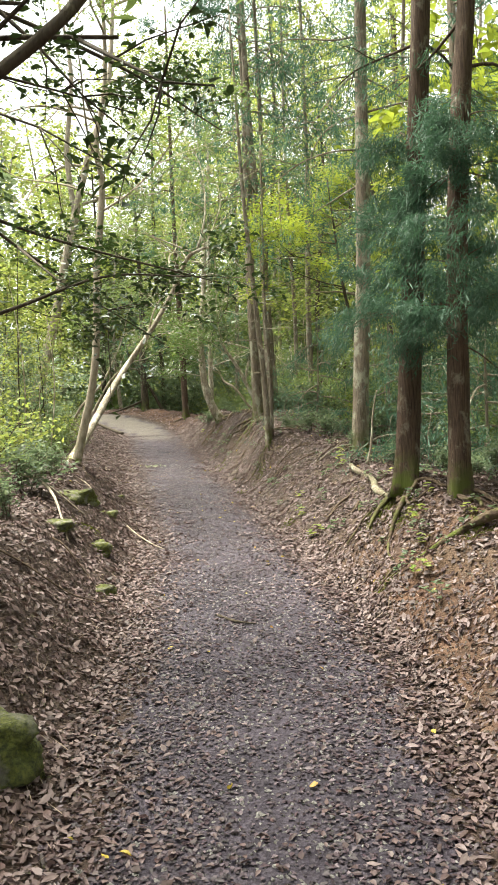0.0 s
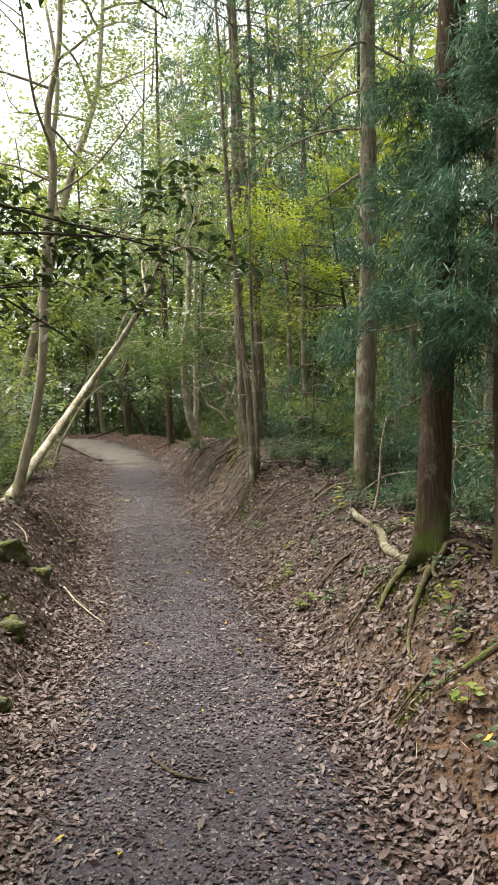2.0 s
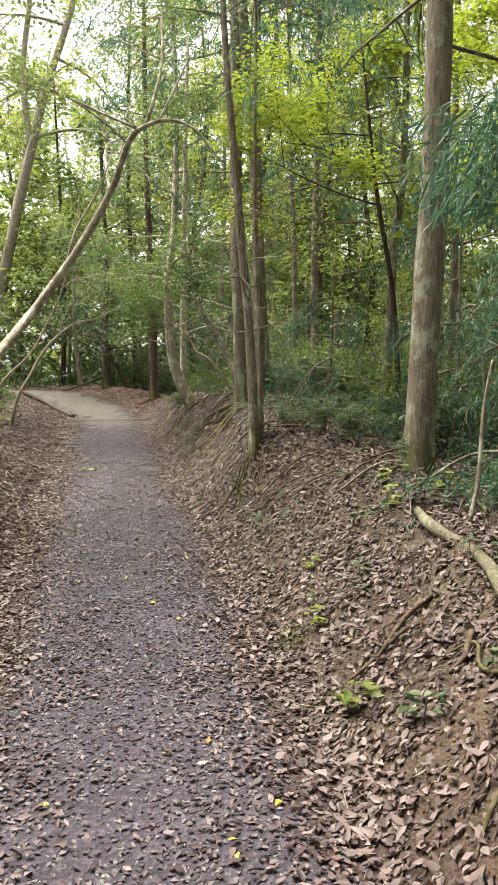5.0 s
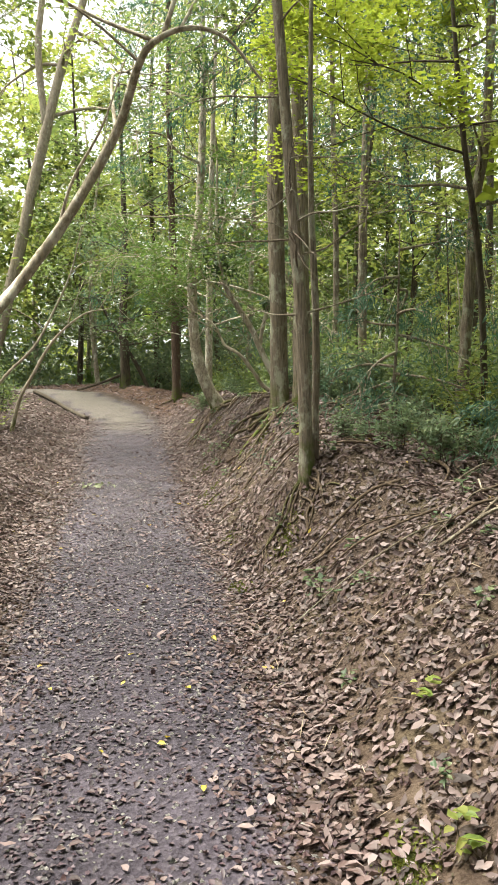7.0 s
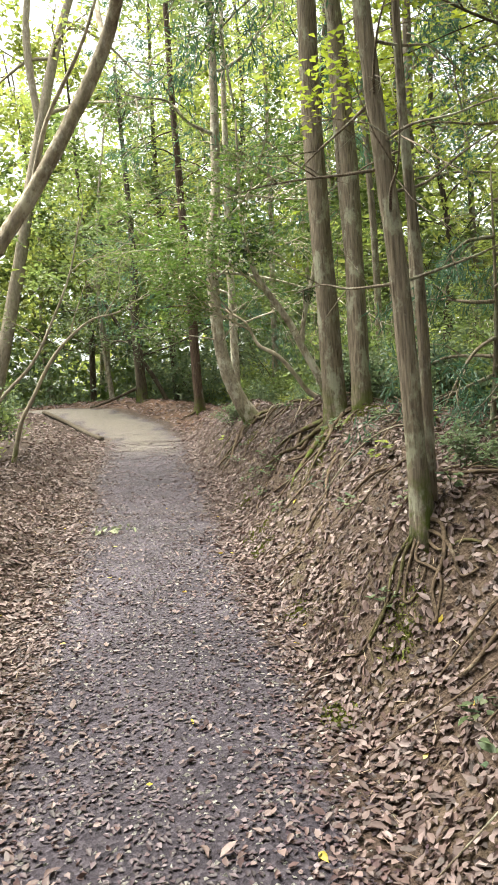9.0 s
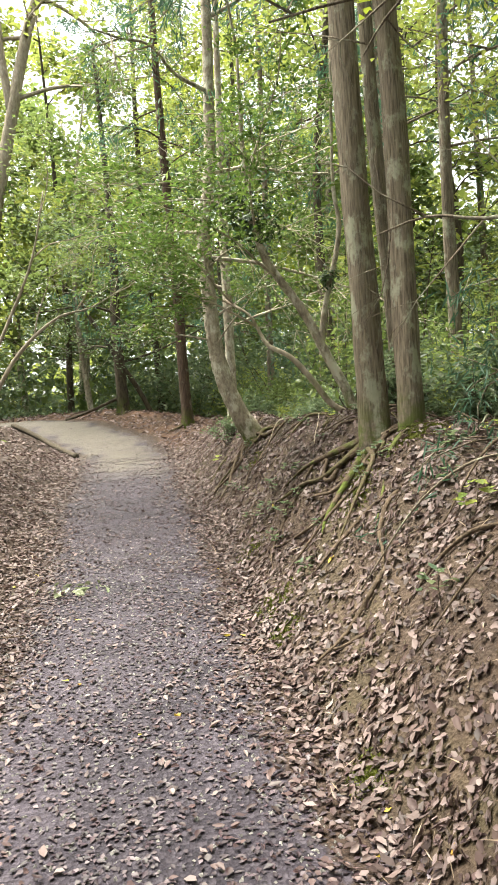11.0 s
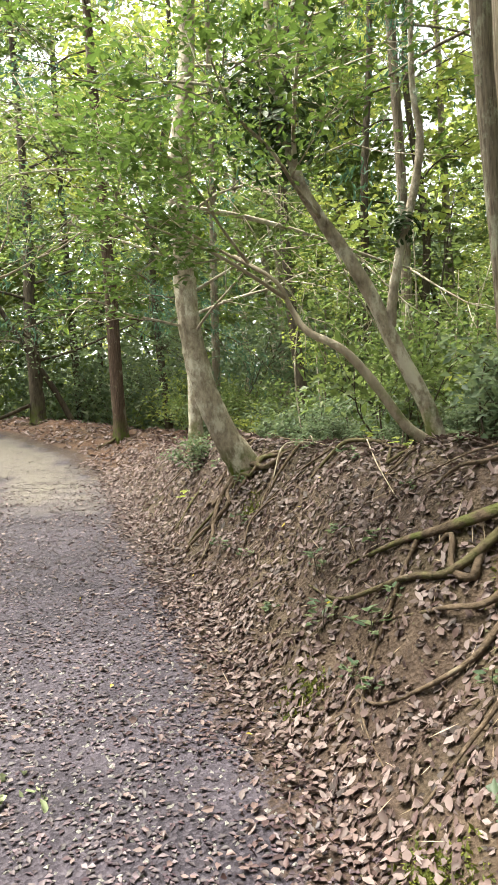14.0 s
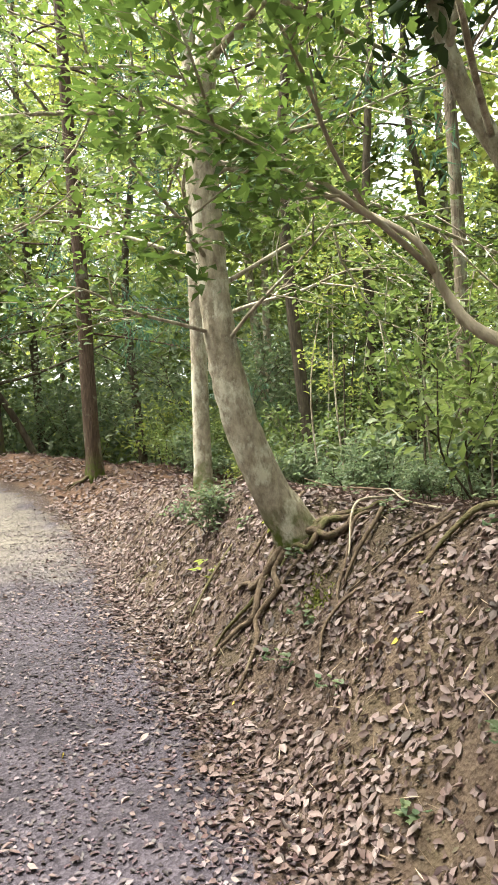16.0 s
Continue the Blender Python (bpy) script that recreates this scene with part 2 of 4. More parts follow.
def waves(x, y, size, seed):
    r = np.random.default_rng(seed)
    total = np.zeros(np.broadcast(x, y).shape)
    for k in range(7):
        a, ph, f = r.uniform(0, 6.28), r.uniform(0, 6.28), r.uniform(0.6, 1.7) * 6.28 / size
        total = total + np.sin((x * math.cos(a) + y * math.sin(a)) * f + ph)
    return total / 7


def land(x, y):
    """Height of the ground, and how far right of the bank's foot and left of the other edge a place lies."""
    x, y = np.asarray(x, float), np.asarray(y, float)
    wob = 0.05 * waves(x * 0, y, 1.1, 3)
    u = x - np.interp(y, Y_R, X_R) - wob
    v = np.interp(y, Y_L, X_L) - x + 0.06 * waves(x * 0, y, 1.4, 5)
    w = np.interp(y, Y_H, W_R)
    z = path_height(y)
    crest = 0.6 * np.clip(u / w, 0, 1) + 0.4 * smooth(u / w)
    z = z + np.interp(y, Y_H, H_R) * crest + 0.03 * np.maximum(u - w, 0) - 0.0006 * np.maximum(u - w, 0) ** 2 * (u < 26)
    z = z - np.minimum(0.2 * np.maximum(u - w - 0.25, 0), 0.9) * smooth((y - 7) / 4)
    for mx, my, mr, mh in MOUNDS:
        z = z + mh * np.exp(-((x - mx) ** 2 + (y - my) ** 2) / mr ** 2)
    left = smooth(v / 1.05)
    z = z + np.interp(y, Y_G, H_L) * left + 0.05 * np.maximum(v - 1.0, 0) * (v < 30) + 1.45 * (v >= 30)
    off = np.clip(np.maximum(u, v) / 0.3, 0, 1)
    z = z + off * (0.075 * waves(x, y, 0.75, 8) + 0.045 * waves(x, y, 0.32, 9) + 0.02 * waves(x, y, 0.16, 10)) + 0.012 * waves(x, y, 0.6, 12)
    z = z + np.clip(np.maximum(u - 1.5, v - 1.5) / 2, 0, 1) * 0.12 * waves(x, y, 3.0, 14)
    return z, u, v


def land_z(x, y):
    return float(land(x, y)[0])


def mesh_of(name, verts, faces, mat, attributes=None, flat=False):
    """A mesh from arrays; faces: (n, 3) or (n, 4) array, or a list of such arrays."""
    me = bpy.data.meshes.new(name)
    blocks = faces if isinstance(faces, list) else [faces]
    blocks = [np.asarray(b, np.int32) for b in blocks if len(b)]
    loops = np.concatenate([b.ravel() for b in blocks])
    sizes = np.concatenate([np.full(len(b), b.shape[1], np.int32) for b in blocks])
    me.vertices.add(len(verts))
    me.vertices.foreach_set("co", np.asarray(verts, np.float32).ravel())
    me.loops.add(len(loops))
    me.loops.foreach_set("vertex_index", loops)
    me.polygons.add(len(sizes))
    me.polygons.foreach_set("loop_start", np.concatenate([[0], np.cumsum(sizes)[:-1]]).astype(np.int32))
    me.polygons.foreach_set("loop_total", sizes)
    me.polygons.foreach_set("use_smooth", np.full(len(sizes), not flat))
    me.materials.append(mat)
    for key, values in (attributes or {}).items():
        me.attributes.new(key, "FLOAT", "POINT").data.foreach_set("value", np.asarray(values, np.float32))
    me.update(calc_edges=True)
    me.validate()
    return me


def part(name, me, parent, label=""):
    ob = new(name, me)
    ob.parent = parent
    return tagged(ob, label) if label else ob


def thing(name, at, label, category, group="", kind=""):
    ob = new(name)
    ob.location = at
    ob.empty_display_size = 0.1
    bpy.context.view_layer.update()
    return tagged(ob, label, category, group, kind)


# ---- ground: one sheet to the horizon ----
def axis(lo, hi, step, out, grow=1.28):
    a = list(np.arange(lo, hi, step))
    d, s = a[-1], step
    while d < out:
        s *= grow
        d += s
        a.append(d)
    d, s = a[0], step
    while d > -out:
        s *= grow
        d -= s
        a.insert(0, d)
    return np.array(a)


gx, gy = axis(-6.4, 3.2, 0.06, 260), axis(0.6, 29.5, 0.085, 260)
X, Y = np.meshgrid(gx, gy)
Z, U, V = land(X, Y)
nx, ny = len(gx), len(gy)
idx = np.arange(nx * ny).reshape(ny, nx)
quads = np.stack([idx[:-1, :-1], idx[:-1, 1:], idx[1:, 1:], idx[1:, :-1]], -1).reshape(-1, 4)
inside = np.minimum(-U, -V)
bank_w = np.interp(Y, Y_H, W_R)
clay = smooth(U / 0.12) * (1 - smooth((U - bank_w * 0.9) / 0.4)) * np.clip(0.65 + 0.9 * waves(X, Y, 1.2, 21), 0, 1)
sand = smooth((Y - 20.8 + 1.1 * waves(X, Y, 0.7, 33)) / 2.2) * smooth((inside - 0.05 + 0.4 * waves(X, Y, 0.5, 34)) / 0.5) * 0.66
red = smooth((7.8 - Y) / 2.5) * smooth(U / 0.15) + smooth((Y - 22.5) / 2) * smooth(U / 0.15)
ground_mesh = mesh_of("ground", np.stack([X, Y, Z], -1).reshape(-1, 3), quads, GROUND, {"gravel": smooth((inside + 0.05) / 0.5).ravel(), "clay": clay.ravel(), "sand": sand.ravel(), "red": np.clip(red * np.clip(0.75 + 0.8 * waves(X, Y, 0.9, 37), 0, 1), 0, 1).ravel()})
tagged(new("ground", ground_mesh), "gravel path and leaf-strewn earth banks of a wood", "ground", kind="structure")


# ---- leaves ----
def leaf_block(centres, length, width, up=0.6, aim=None, fold=0.25, seed=0, shape=4, droop=0.0, lie=None):
    """Leaves at the centres: each a folded blade of four or six corners. up: how far they lie level."""
    r = np.random.default_rng(seed)
    n = len(centres)
    nrm = r.normal(size=(n, 3)) * (1 - up)
    if lie is None:
        nrm[:, 2] += up * 1.6
    else:
        nrm += lie * (up * r.uniform(0.5, 1.9, n))[:, None]
    nrm /= np.linalg.norm(nrm, axis=1)[:, None]
    d = r.normal(size=(n, 3)) if aim is None else aim + 0.5 * r.normal(size=(n, 3))
    d[:, 2] -= droop
    d -= (d * nrm).sum(1)[:, None] * nrm
    d /= np.linalg.norm(d, axis=1)[:, None] + 1e-9
    s = cross(nrm, d)
    ln = (length * r.uniform(0.35, 1.0, n) ** 0.8 * r.uniform(0.75, 1.5, n))[:, None]
    wd = (width * r.uniform(0.7, 1.25, n))[:, None]
    rise = nrm * wd * fold
    c = np.asarray(centres)
    if shape == 4:
        v = np.stack([c - d * ln / 2, c + s * wd / 2 + rise - d * ln * 0.05, c + d * ln / 2, c - s * wd / 2 + rise - d * ln * 0.05], 1)
        o = (np.arange(n) * 4)[:, None]
        f = np.concatenate([o + [0, 2, 1], o + [0, 3, 2]])
    else:
        curl = nrm * ln * r.uniform(-0.3, 0.3, n)[:, None] + s * wd * r.uniform(-0.5, 0.5, n)[:, None]
        v = np.stack([c - d * ln / 2, c + s * wd * 0.46 + rise - d * ln * 0.18, c + s * wd * 0.38 + rise + d * ln * 0.2, c + d * ln / 2 + curl, c - s * wd * 0.38 + rise + d * ln * 0.2, c - s * wd * 0.46 + rise - d * ln * 0.18], 1)
        o = (np.arange(n) * 6)[:, None]
        f = np.concatenate([o + [0, 3, 2, 1], o + [0, 5, 4, 3]])
    return v.reshape(-1, 3), f


def spline(points, per=6):
    """A smooth line through the points."""
    p = np.asarray(points, float)
    if len(p) < 3:
        k = np.linspace(0, 1, per + 1)[:, None]
        return p[0] * (1 - k) + p[1] * k
    q = np.vstack([2 * p[0] - p[1], p, 2 * p[-1] - p[-2]])
    out = []
    for i in range(1, len(q) - 2):
        for k in np.arange(per) / per:
            a, b, c, d = q[i - 1], q[i], q[i + 1], q[i + 2]
            out.append(0.5 * (2 * b + (c - a) * k + (2 * a - 5 * b + 4 * c - d) * k * k + (3 * b - a - 3 * c + d) * k ** 3))
    return np.array(out + [p[-1]])


def cross(a, b):
    a, b = np.asarray(a), np.asarray(b)
    return np.stack([a[..., 1] * b[..., 2] - a[..., 2] * b[..., 1], a[..., 2] * b[..., 0] - a[..., 0] * b[..., 2], a[..., 0] * b[..., 1] - a[..., 1] * b[..., 0]], -1)


def tube(line, radii, sides=8, flare=0.0, rough=0.06, seed=0):
    """A tapered round limb along the line. flare: how far its foot spreads into lobes."""
    r = np.random.default_rng(seed)
    p = np.asarray(line, float)
    n = len(p)
    rad = np.interp(np.linspace(0, 1, n), np.linspace(0, 1, len(radii)), radii)
    t = np.gradient(p, axis=0)
    t /= np.linalg.norm(t, axis=1)[:, None] + 1e-9
    ref = np.eye(3)[int(np.argmin(np.abs(t).max(axis=0)))]
    a = np.arange(sides) * 2 * np.pi / sides
    ph, along = r.uniform(0, 6.28, 3), np.concatenate([[0], np.cumsum(np.linalg.norm(np.diff(p, axis=0), axis=1))])
    s = cross(t, ref)
    s /= np.linalg.norm(s, axis=1)[:, None] + 1e-9
    q = cross(s, t)
    k = rad[:, None] * (1 + rough * np.sin(3 * a + ph[0] + along[:, None] * 2.1) + rough * r.normal(size=(n, sides)) * 0.6)
    if flare:
        k = k * (1 + flare * np.exp(-along / 0.16)[:, None] * (0.65 + 0.5 * np.cos(4 * a + ph[1]) + 0.3 * np.cos(3 * a + ph[2])))
    rings = p[:, None] + np.cos(a)[None, :, None] * s[:, None] * k[..., None] + np.sin(a)[None, :, None] * q[:, None] * k[..., None]
    v = np.vstack([rings.reshape(-1, 3), p[:1], p[-1:]])
    i0 = (np.arange(n - 1) * sides)[:, None]
    j, j2 = np.arange(sides), (np.arange(sides) + 1) % sides
    f = np.stack([i0 + j, i0 + j2, i0 + sides + j2, i0 + sides + j], -1).reshape(-1, 4)
    last = (n - 1) * sides
    caps = np.vstack([np.stack([j2, j, np.full(sides, n * sides)], 1), np.stack([last + j, last + j2, np.full(sides, n * sides + 1)], 1)])
    return v, f, caps


def tubes_mesh(name, parts, mat, moss=None, origin=(0, 0, 0)):
    """One mesh of several limbs. parts: (v, quads, caps)."""
    vs, qs, cs, off = [], [], [], 0
    for v, q, c in parts:
        vs.append(v - np.asarray(origin))
        qs.append(q + off)
        cs.append(c + off)
        off += len(v)
    v = np.vstack(vs)
    m = np.zeros(len(v)) if moss is None else moss(v)
    return mesh_of(name, v, [np.vstack(qs), np.vstack(cs)], mat, {"moss": m})


def foot_moss(top):
    return lambda v: np.clip(1.15 - v[:, 2] / top, 0, 1)


def twiggy(start, way, length, r0, depth, r, sag=0.1, split=4):
    """A limb with side twigs: list of (line, radii), and the places where leaves sit with the twig's way."""
    lines, tips = [], []
    start, way = np.asarray(start, float), np.asarray(way, float)
    way = way / np.linalg.norm(way)
    n = 4 if depth > 1 else 3
    pts = [start]
    w = way.copy()
    for i in range(n):
        w = w + r.normal(size=3) * 0.16 + np.array([0, 0, -sag * 0.25])
        w /= np.linalg.norm(w)
        pts.append(pts[-1] + w * length / n)
    line = spline(pts, 3) if depth > 1 else np.array(pts)
    lines.append((line, (r0, r0 * 0.3)))
    if depth:
        for k in range(split):
            i = int(len(line) * (0.3 + 0.65 * (k + r.uniform(0, 1)) / split))
            i = min(i, len(line) - 2)
            side = cross(line[i + 1] - line[i], r.normal(size=3))
            side /= np.linalg.norm(side)
            l2, t2 = twiggy(line[i], (line[i + 1] - line[i]) / np.linalg.norm(line[i + 1] - line[i]) * 0.7 + side * 0.8 + [0, 0, 0.1], length * r.uniform(0.35, 0.6), r0 * 0.45, depth - 1, r, sag, split)
            lines += l2
            tips += t2
    tips += [(line[i] * (1 - k) + line[i - 1] * k, w) for i in range(len(line) // 2, len(line)) for k in (0.0, 0.35, 0.7)]
    return lines, tips


def crown_points(tips, per, spread, r):
    c = np.array([t[0] for t in tips])
    a = np.array([t[1] for t in tips])
    k = r.integers(0, len(c), int(per))
    return c[k] + r.normal(size=(len(k), 3)) * spread * np.array([1, 1, 0.6]), a[k]


def tree(name, label, trunk, radii, bark, leaf, limbs, leaves=3000, size=(0.07, 0.032), spread=0.12, flare=0.8, moss=0.35, up=0.6, droop=0.0, sides=12, seed=1, category="tree", group="", roots=0, extra=(), shape=4, per=6, fine=0.0, leaf_above=-9.0):
    """A tree whose trunk runs through the given places. limbs: (start share of the trunk, way, length, radius, depth, sag)."""
    r = np.random.default_rng(seed)
    line = spline(trunk, per)
    base = line[0].copy()
    top = thing(name, base, label, category, group)
    sunk = np.vstack([line[0] - (line[1] - line[0]) / np.linalg.norm(line[1] - line[0]) * 0.12, line])
    part("trunk", tubes_mesh("trunk", [tube(sunk, radii, sides, flare, seed=seed)], bark, foot_moss(moss) if moss else None, base), top)
    tips, small = [], []
    for share, way, length, rad, depth, sag in limbs:
        i = min(int(share * (len(line) - 1)), len(line) - 1)
        ls, ts = twiggy(line[i], way, length, rad, depth, r, sag)
        tips += ts
        part("limb", tubes_mesh("limb", [tube(*ls[0], 5, seed=seed)], bark, None, base), top)
        small += [tube(a, b, 3, seed=seed) for a, b in ls[1:] if b[0] > fine]
    for pts, rads, *leafy in extra:
        ln = spline(pts, 5)
        part("limb", tubes_mesh("limb", [tube(ln, rads, 7, seed=seed)], bark, None, base), top)
        for q in ln[len(ln) // 2:]:
            if leafy:
                ls, ts = twiggy(q, r.normal(size=3) * [1, 1, 0.4], r.uniform(0.25, 0.6), 0.004, 1, r, 0.2, 3)
                small += [tube(a, b, 3, seed=seed) for a, b in ls]
                tips += ts
    if small:
        tagged(part("twig_spray", tubes_mesh("twig_spray", small, bark, None, base), top), kind="stuff")
    tips = [q for q in tips if q[0][2] > leaf_above]
    if leaves and tips:
        c, a = crown_points(tips, leaves, spread, r)
        v, f = leaf_block(c - base, size[0], size[1], up, a, 0.25, seed, shape, droop)
        part("crown", mesh_of("crown", v, f, leaf), top)
    for k in range(roots):
        a = math.pi * (1.15 + 0.75 * (k + r.uniform(0, 1)) / roots - 0.45 * (k % 2))
        pale = bark is BARK_GREY
        root_on_land("root", base[:2] + 0.5 * radii[0] * np.array([math.cos(a), math.sin(a)]), a, r.uniform(0.35, 0.85), min(0.024, max(0.009, radii[0] * r.uniform(0.13, 0.28))), top, base, r, 0.9, None, 0.015 if pale else 0.008)
    return top


def root_on_land(name, start, angle, length, rad, parent, origin, r, bend=0.5, mat=None, lift=0.0):
    """A root that runs down over the ground, half sunk in it."""
    pts, a, p = [], angle, np.array(start, float)
    n = 7
    for i in range(n):
        pts.append([p[0], p[1], land_z(*p) + lift + rad * (0.85 if i else 1.2) - (0.03 + lift if i == n - 1 else 0)])
        a += r.normal() * bend
        p = p + np.array([math.cos(a), math.sin(a)]) * length / n
    me = tubes_mesh(name, [tube(spline(pts, 4), (rad, rad * 0.8, rad * 0.35), 6, rough=0.1, seed=int(r.integers(1e6)))], mat or ROOT, lambda v: np.full(len(v), 0.4 if r.uniform() < 0.35 else 0.0), origin)
    return part(name, me, parent)


def ring_limbs(r, count, lo, hi, length, rad, depth=2, rise=0.25, sag=0.15):
    out = []
    for k in range(count):
        a = k * 2.4 + r.uniform(-0.4, 0.4)
        s = lo + (hi - lo) * (k + r.uniform(0, 1)) / count
        out.append((s, (math.cos(a), math.sin(a), rise + r.uniform(-0.15, 0.2)), length * r.uniform(0.7, 1.2) * (1.15 - 0.5 * (s - lo) / (hi - lo + 0.01)), rad, depth, sag))
    return out


# ---- the trees beside the path ----
def conifer(base, tip, rad, seed, label, lo=0.3, leaves=9000, count=26, length=1.9, group="cedars beside the path", roots=3, spray=(0.14, 0.02), low=0, bark=None):
    r = np.random.default_rng(seed)
    base, tip = np.array(base, float), np.array(tip, float)
    mid = (base + tip) / 2 + r.normal(size=3) * [0.06, 0.06, 0]
    trunk = [base, base * 0.8 + tip * 0.2 + r.normal(size=3) * [0.03, 0.03, 0], mid, tip]
    return tree("cedar_tree", label, trunk, (rad * 1.05, rad, rad * 0.9, rad * 0.75, rad * 0.55, rad * 0.25), bark or BARK_CEDAR, LEAF_CEDAR, ring_limbs(r, count, lo, 0.97, length, 0.017, 2, 0.05, 0.55) + ring_limbs(r, low, 0.2, 0.42, length * 0.72, 0.008, 2, 0.1, 0.6), leaves, spray, 0.05, 0.55, 0.28, 0.25, 0.7, 14, seed, "tree", group, roots, per=8, fine=0.004)


def up_line(lower, upper, z):
    """The place at height z on the line through two places of a trunk."""
    a, b = np.array(lower, float), np.array(upper, float)
    return a + (b - a) * (z - a[2]) / (b[2] - a[2])


def rooted(x, y):
    return (x, y, land_z(x, y))


T1 = conifer(rooted(1.52, 10.8), up_line((1.52, 10.8, 0.95), (1.72, 10.8, 6.7), 15), 0.11, 21, "straight cedar with brown fibrous bark on the bank", 0.4, 14000, spray=(0.11, 0.012))
T2 = conifer(rooted(1.38, 6.95), up_line((1.38, 6.95, 0.78), (1.72, 6.95, 5.14), 14), 0.1, 22, "reddish cedar with lichen and a mossy foot on the bank", 0.42, 26000, 10, 0.9, spray=(0.1, 0.0085), low=30, bark=BARK_RED)
T3 = conifer(rooted(1.71, 6.4), up_line((1.71, 6.4, 0.74), (1.94, 6.4, 4.83), 14), 0.088, 23, "dark cedar with drooping teal sprays above the bank", 0.42, 26000, 10, 0.9, spray=(0.1, 0.0085), low=30, bark=BARK_RED)
CA = conifer(rooted(0.2, 16.05), up_line((0.2, 16.05, 1.63), (0.15, 16.05, 4.9), 16), 0.1, 24, "tall cedar with pale peeling bark and mossy roots", 0.5)
CB = conifer(rooted(0.62, 17.2), up_line((0.62, 17.2, 1.6), (0.56, 17.2, 4.98), 16), 0.065, 25, "tall brown cedar standing behind a paler one", 0.5)
CC = conifer(rooted(0.43, 15.9), up_line((0.43, 15.9, 1.6), (0.39, 15.9, 4.35), 15), 0.085, 26, "grey lichened cedar at the crest of the bank", 0.5)
CD = conifer(rooted(1.58, 19.0), (1.6, 19.0, 15), 0.07, 27, "slender cedar among the undergrowth", 0.4, roots=0)
FC = conifer(rooted(-2.05, 25.5), (-2.15, 25.5, 15), 0.1, 28, "reddish cedar on an earth mound at the bend", 0.25, 9000, bark=BARK_RED)
for i, (x, y, rad) in enumerate([(1.35, 21.5, 0.06), (3.4, 17, 0.07), (4.3, 21, 0.08), (5.6, 15, 0.1), (-0.4, 28, 0.08), (7, 24, 0.11), (2.62, 9.7, 0.07), (5.5, 31, 0.11)]):
    conifer(rooted(x, y), (x + rng.normal() * 0.4, y, 14 + 3 * rng.uniform()), rad, 40 + i, "straight thin cedar deep in the wood", 0.5, 2200, 12, 1.4, "cedars in the wood", 0)

for i, (x, y, tall) in enumerate([(2.1, 9.7, 2.2), (2.75, 9.0, 2.8), (2.1, 12.0, 2.4), (2.9, 11.2, 3.2), (1.25, 14.6, 2.0), (3.6, 13.0, 3.0)]):
    conifer(rooted(x, y), (x + 0.1, y, land_z(x, y) + tall), 0.02, 400 + i, "young cedar with soft teal sprays in the undergrowth", 0.12, 3600, 14, 0.95, "young cedars", 0, (0.11, 0.012))

r = np.random.default_rng(5)
TC = tree("slender_tree", "slender dark tree with bare side twigs on the bank", [rooted(0.3, 12.3), (0.27, 12.3, 2.14), (0.22, 12.3, 2.79), (0.16, 12.3, 3.55), (0.05, 12.3, 5.2), (-0.05, 12.3, 8.0)], (0.047, 0.045, 0.042, 0.04, 0.03, 0.012), BARK_CEDAR, LEAF_OAK, ring_limbs(r, 16, 0.2, 0.95, 1.0, 0.009, 2, 0.2, 0.2), 2200, (0.06, 0.028), 0.1, roots=7, flare=0.9, seed=31, leaf_above=4.4, extra=[([(0.36, 12.35, 1.25), (0.37, 12.4, 2.2), (0.33, 12.4, 3.4), (0.36, 12.4, 6)], (0.03, 0.026, 0.01))])
ARCH = tree("leaning_tree", "pale leaning tree that arches across the path", [rooted(-2.42, 10.5), (-2.25, 11.25, 1.56), (-2.2, 12.3, 2.0), (-2.03, 12.85, 2.42), (-1.8, 13.0, 2.77), (-1.48, 13.0, 3.21), (-1.14, 12.95, 3.75), (-0.9, 12.6, 4.13), (-0.74, 12.45, 4.23), (-0.5, 12.4, 4.28), (-0.25, 12.4, 4.2), (0.0, 12.4, 3.9)], (0.058, 0.052, 0.046, 0.042, 0.036, 0.024, 0.016, 0.009), BARK_GREY, LEAF_OAK, [(0.55, (-0.3, 0.4, 0.8), 1.6, 0.02, 2, 0.1), (0.72, (-0.8, 0.2, 0.4), 1.8, 0.016, 2, 0.2), (0.75, (0.2, 0.3, 1), 2.2, 0.02, 2, 0.05), (0.65, (-0.6, -0.2, 0.3), 1.3, 0.012, 2, 0.3), (0.8, (0.4, 0.6, 0.9), 1.8, 0.014, 2, 0.1)], 3000, (0.06, 0.028), 0.15, roots=4, seed=32, extra=[([(-1.62, 13.0, 3.02), (-1.5, 13.0, 3.4), (-1.25, 12.95, 3.8), (-1.05, 12.9, 4.3)], (0.014, 0.012, 0.006))])
WT = tree("white_trunk_tree", "crooked pale-barked tree rising from the leaning tree's foot", [rooted(-2.35, 10.5), (-2.04, 10.5, 2.32), (-1.95, 10.5, 3.62), (-1.83, 10.5, 4.7), (-1.88, 10.5, 5.31), (-1.71, 10.5, 6.38), (-1.75, 10.5, 9)], (0.06, 0.05, 0.045, 0.04, 0.03, 0.02), BARK_PALE, LEAF_OAK, ring_limbs(r, 9, 0.4, 1.0, 1.8, 0.018, 2, 0.3, 0.1), 4500, (0.065, 0.03), 0.16, roots=3, seed=33)
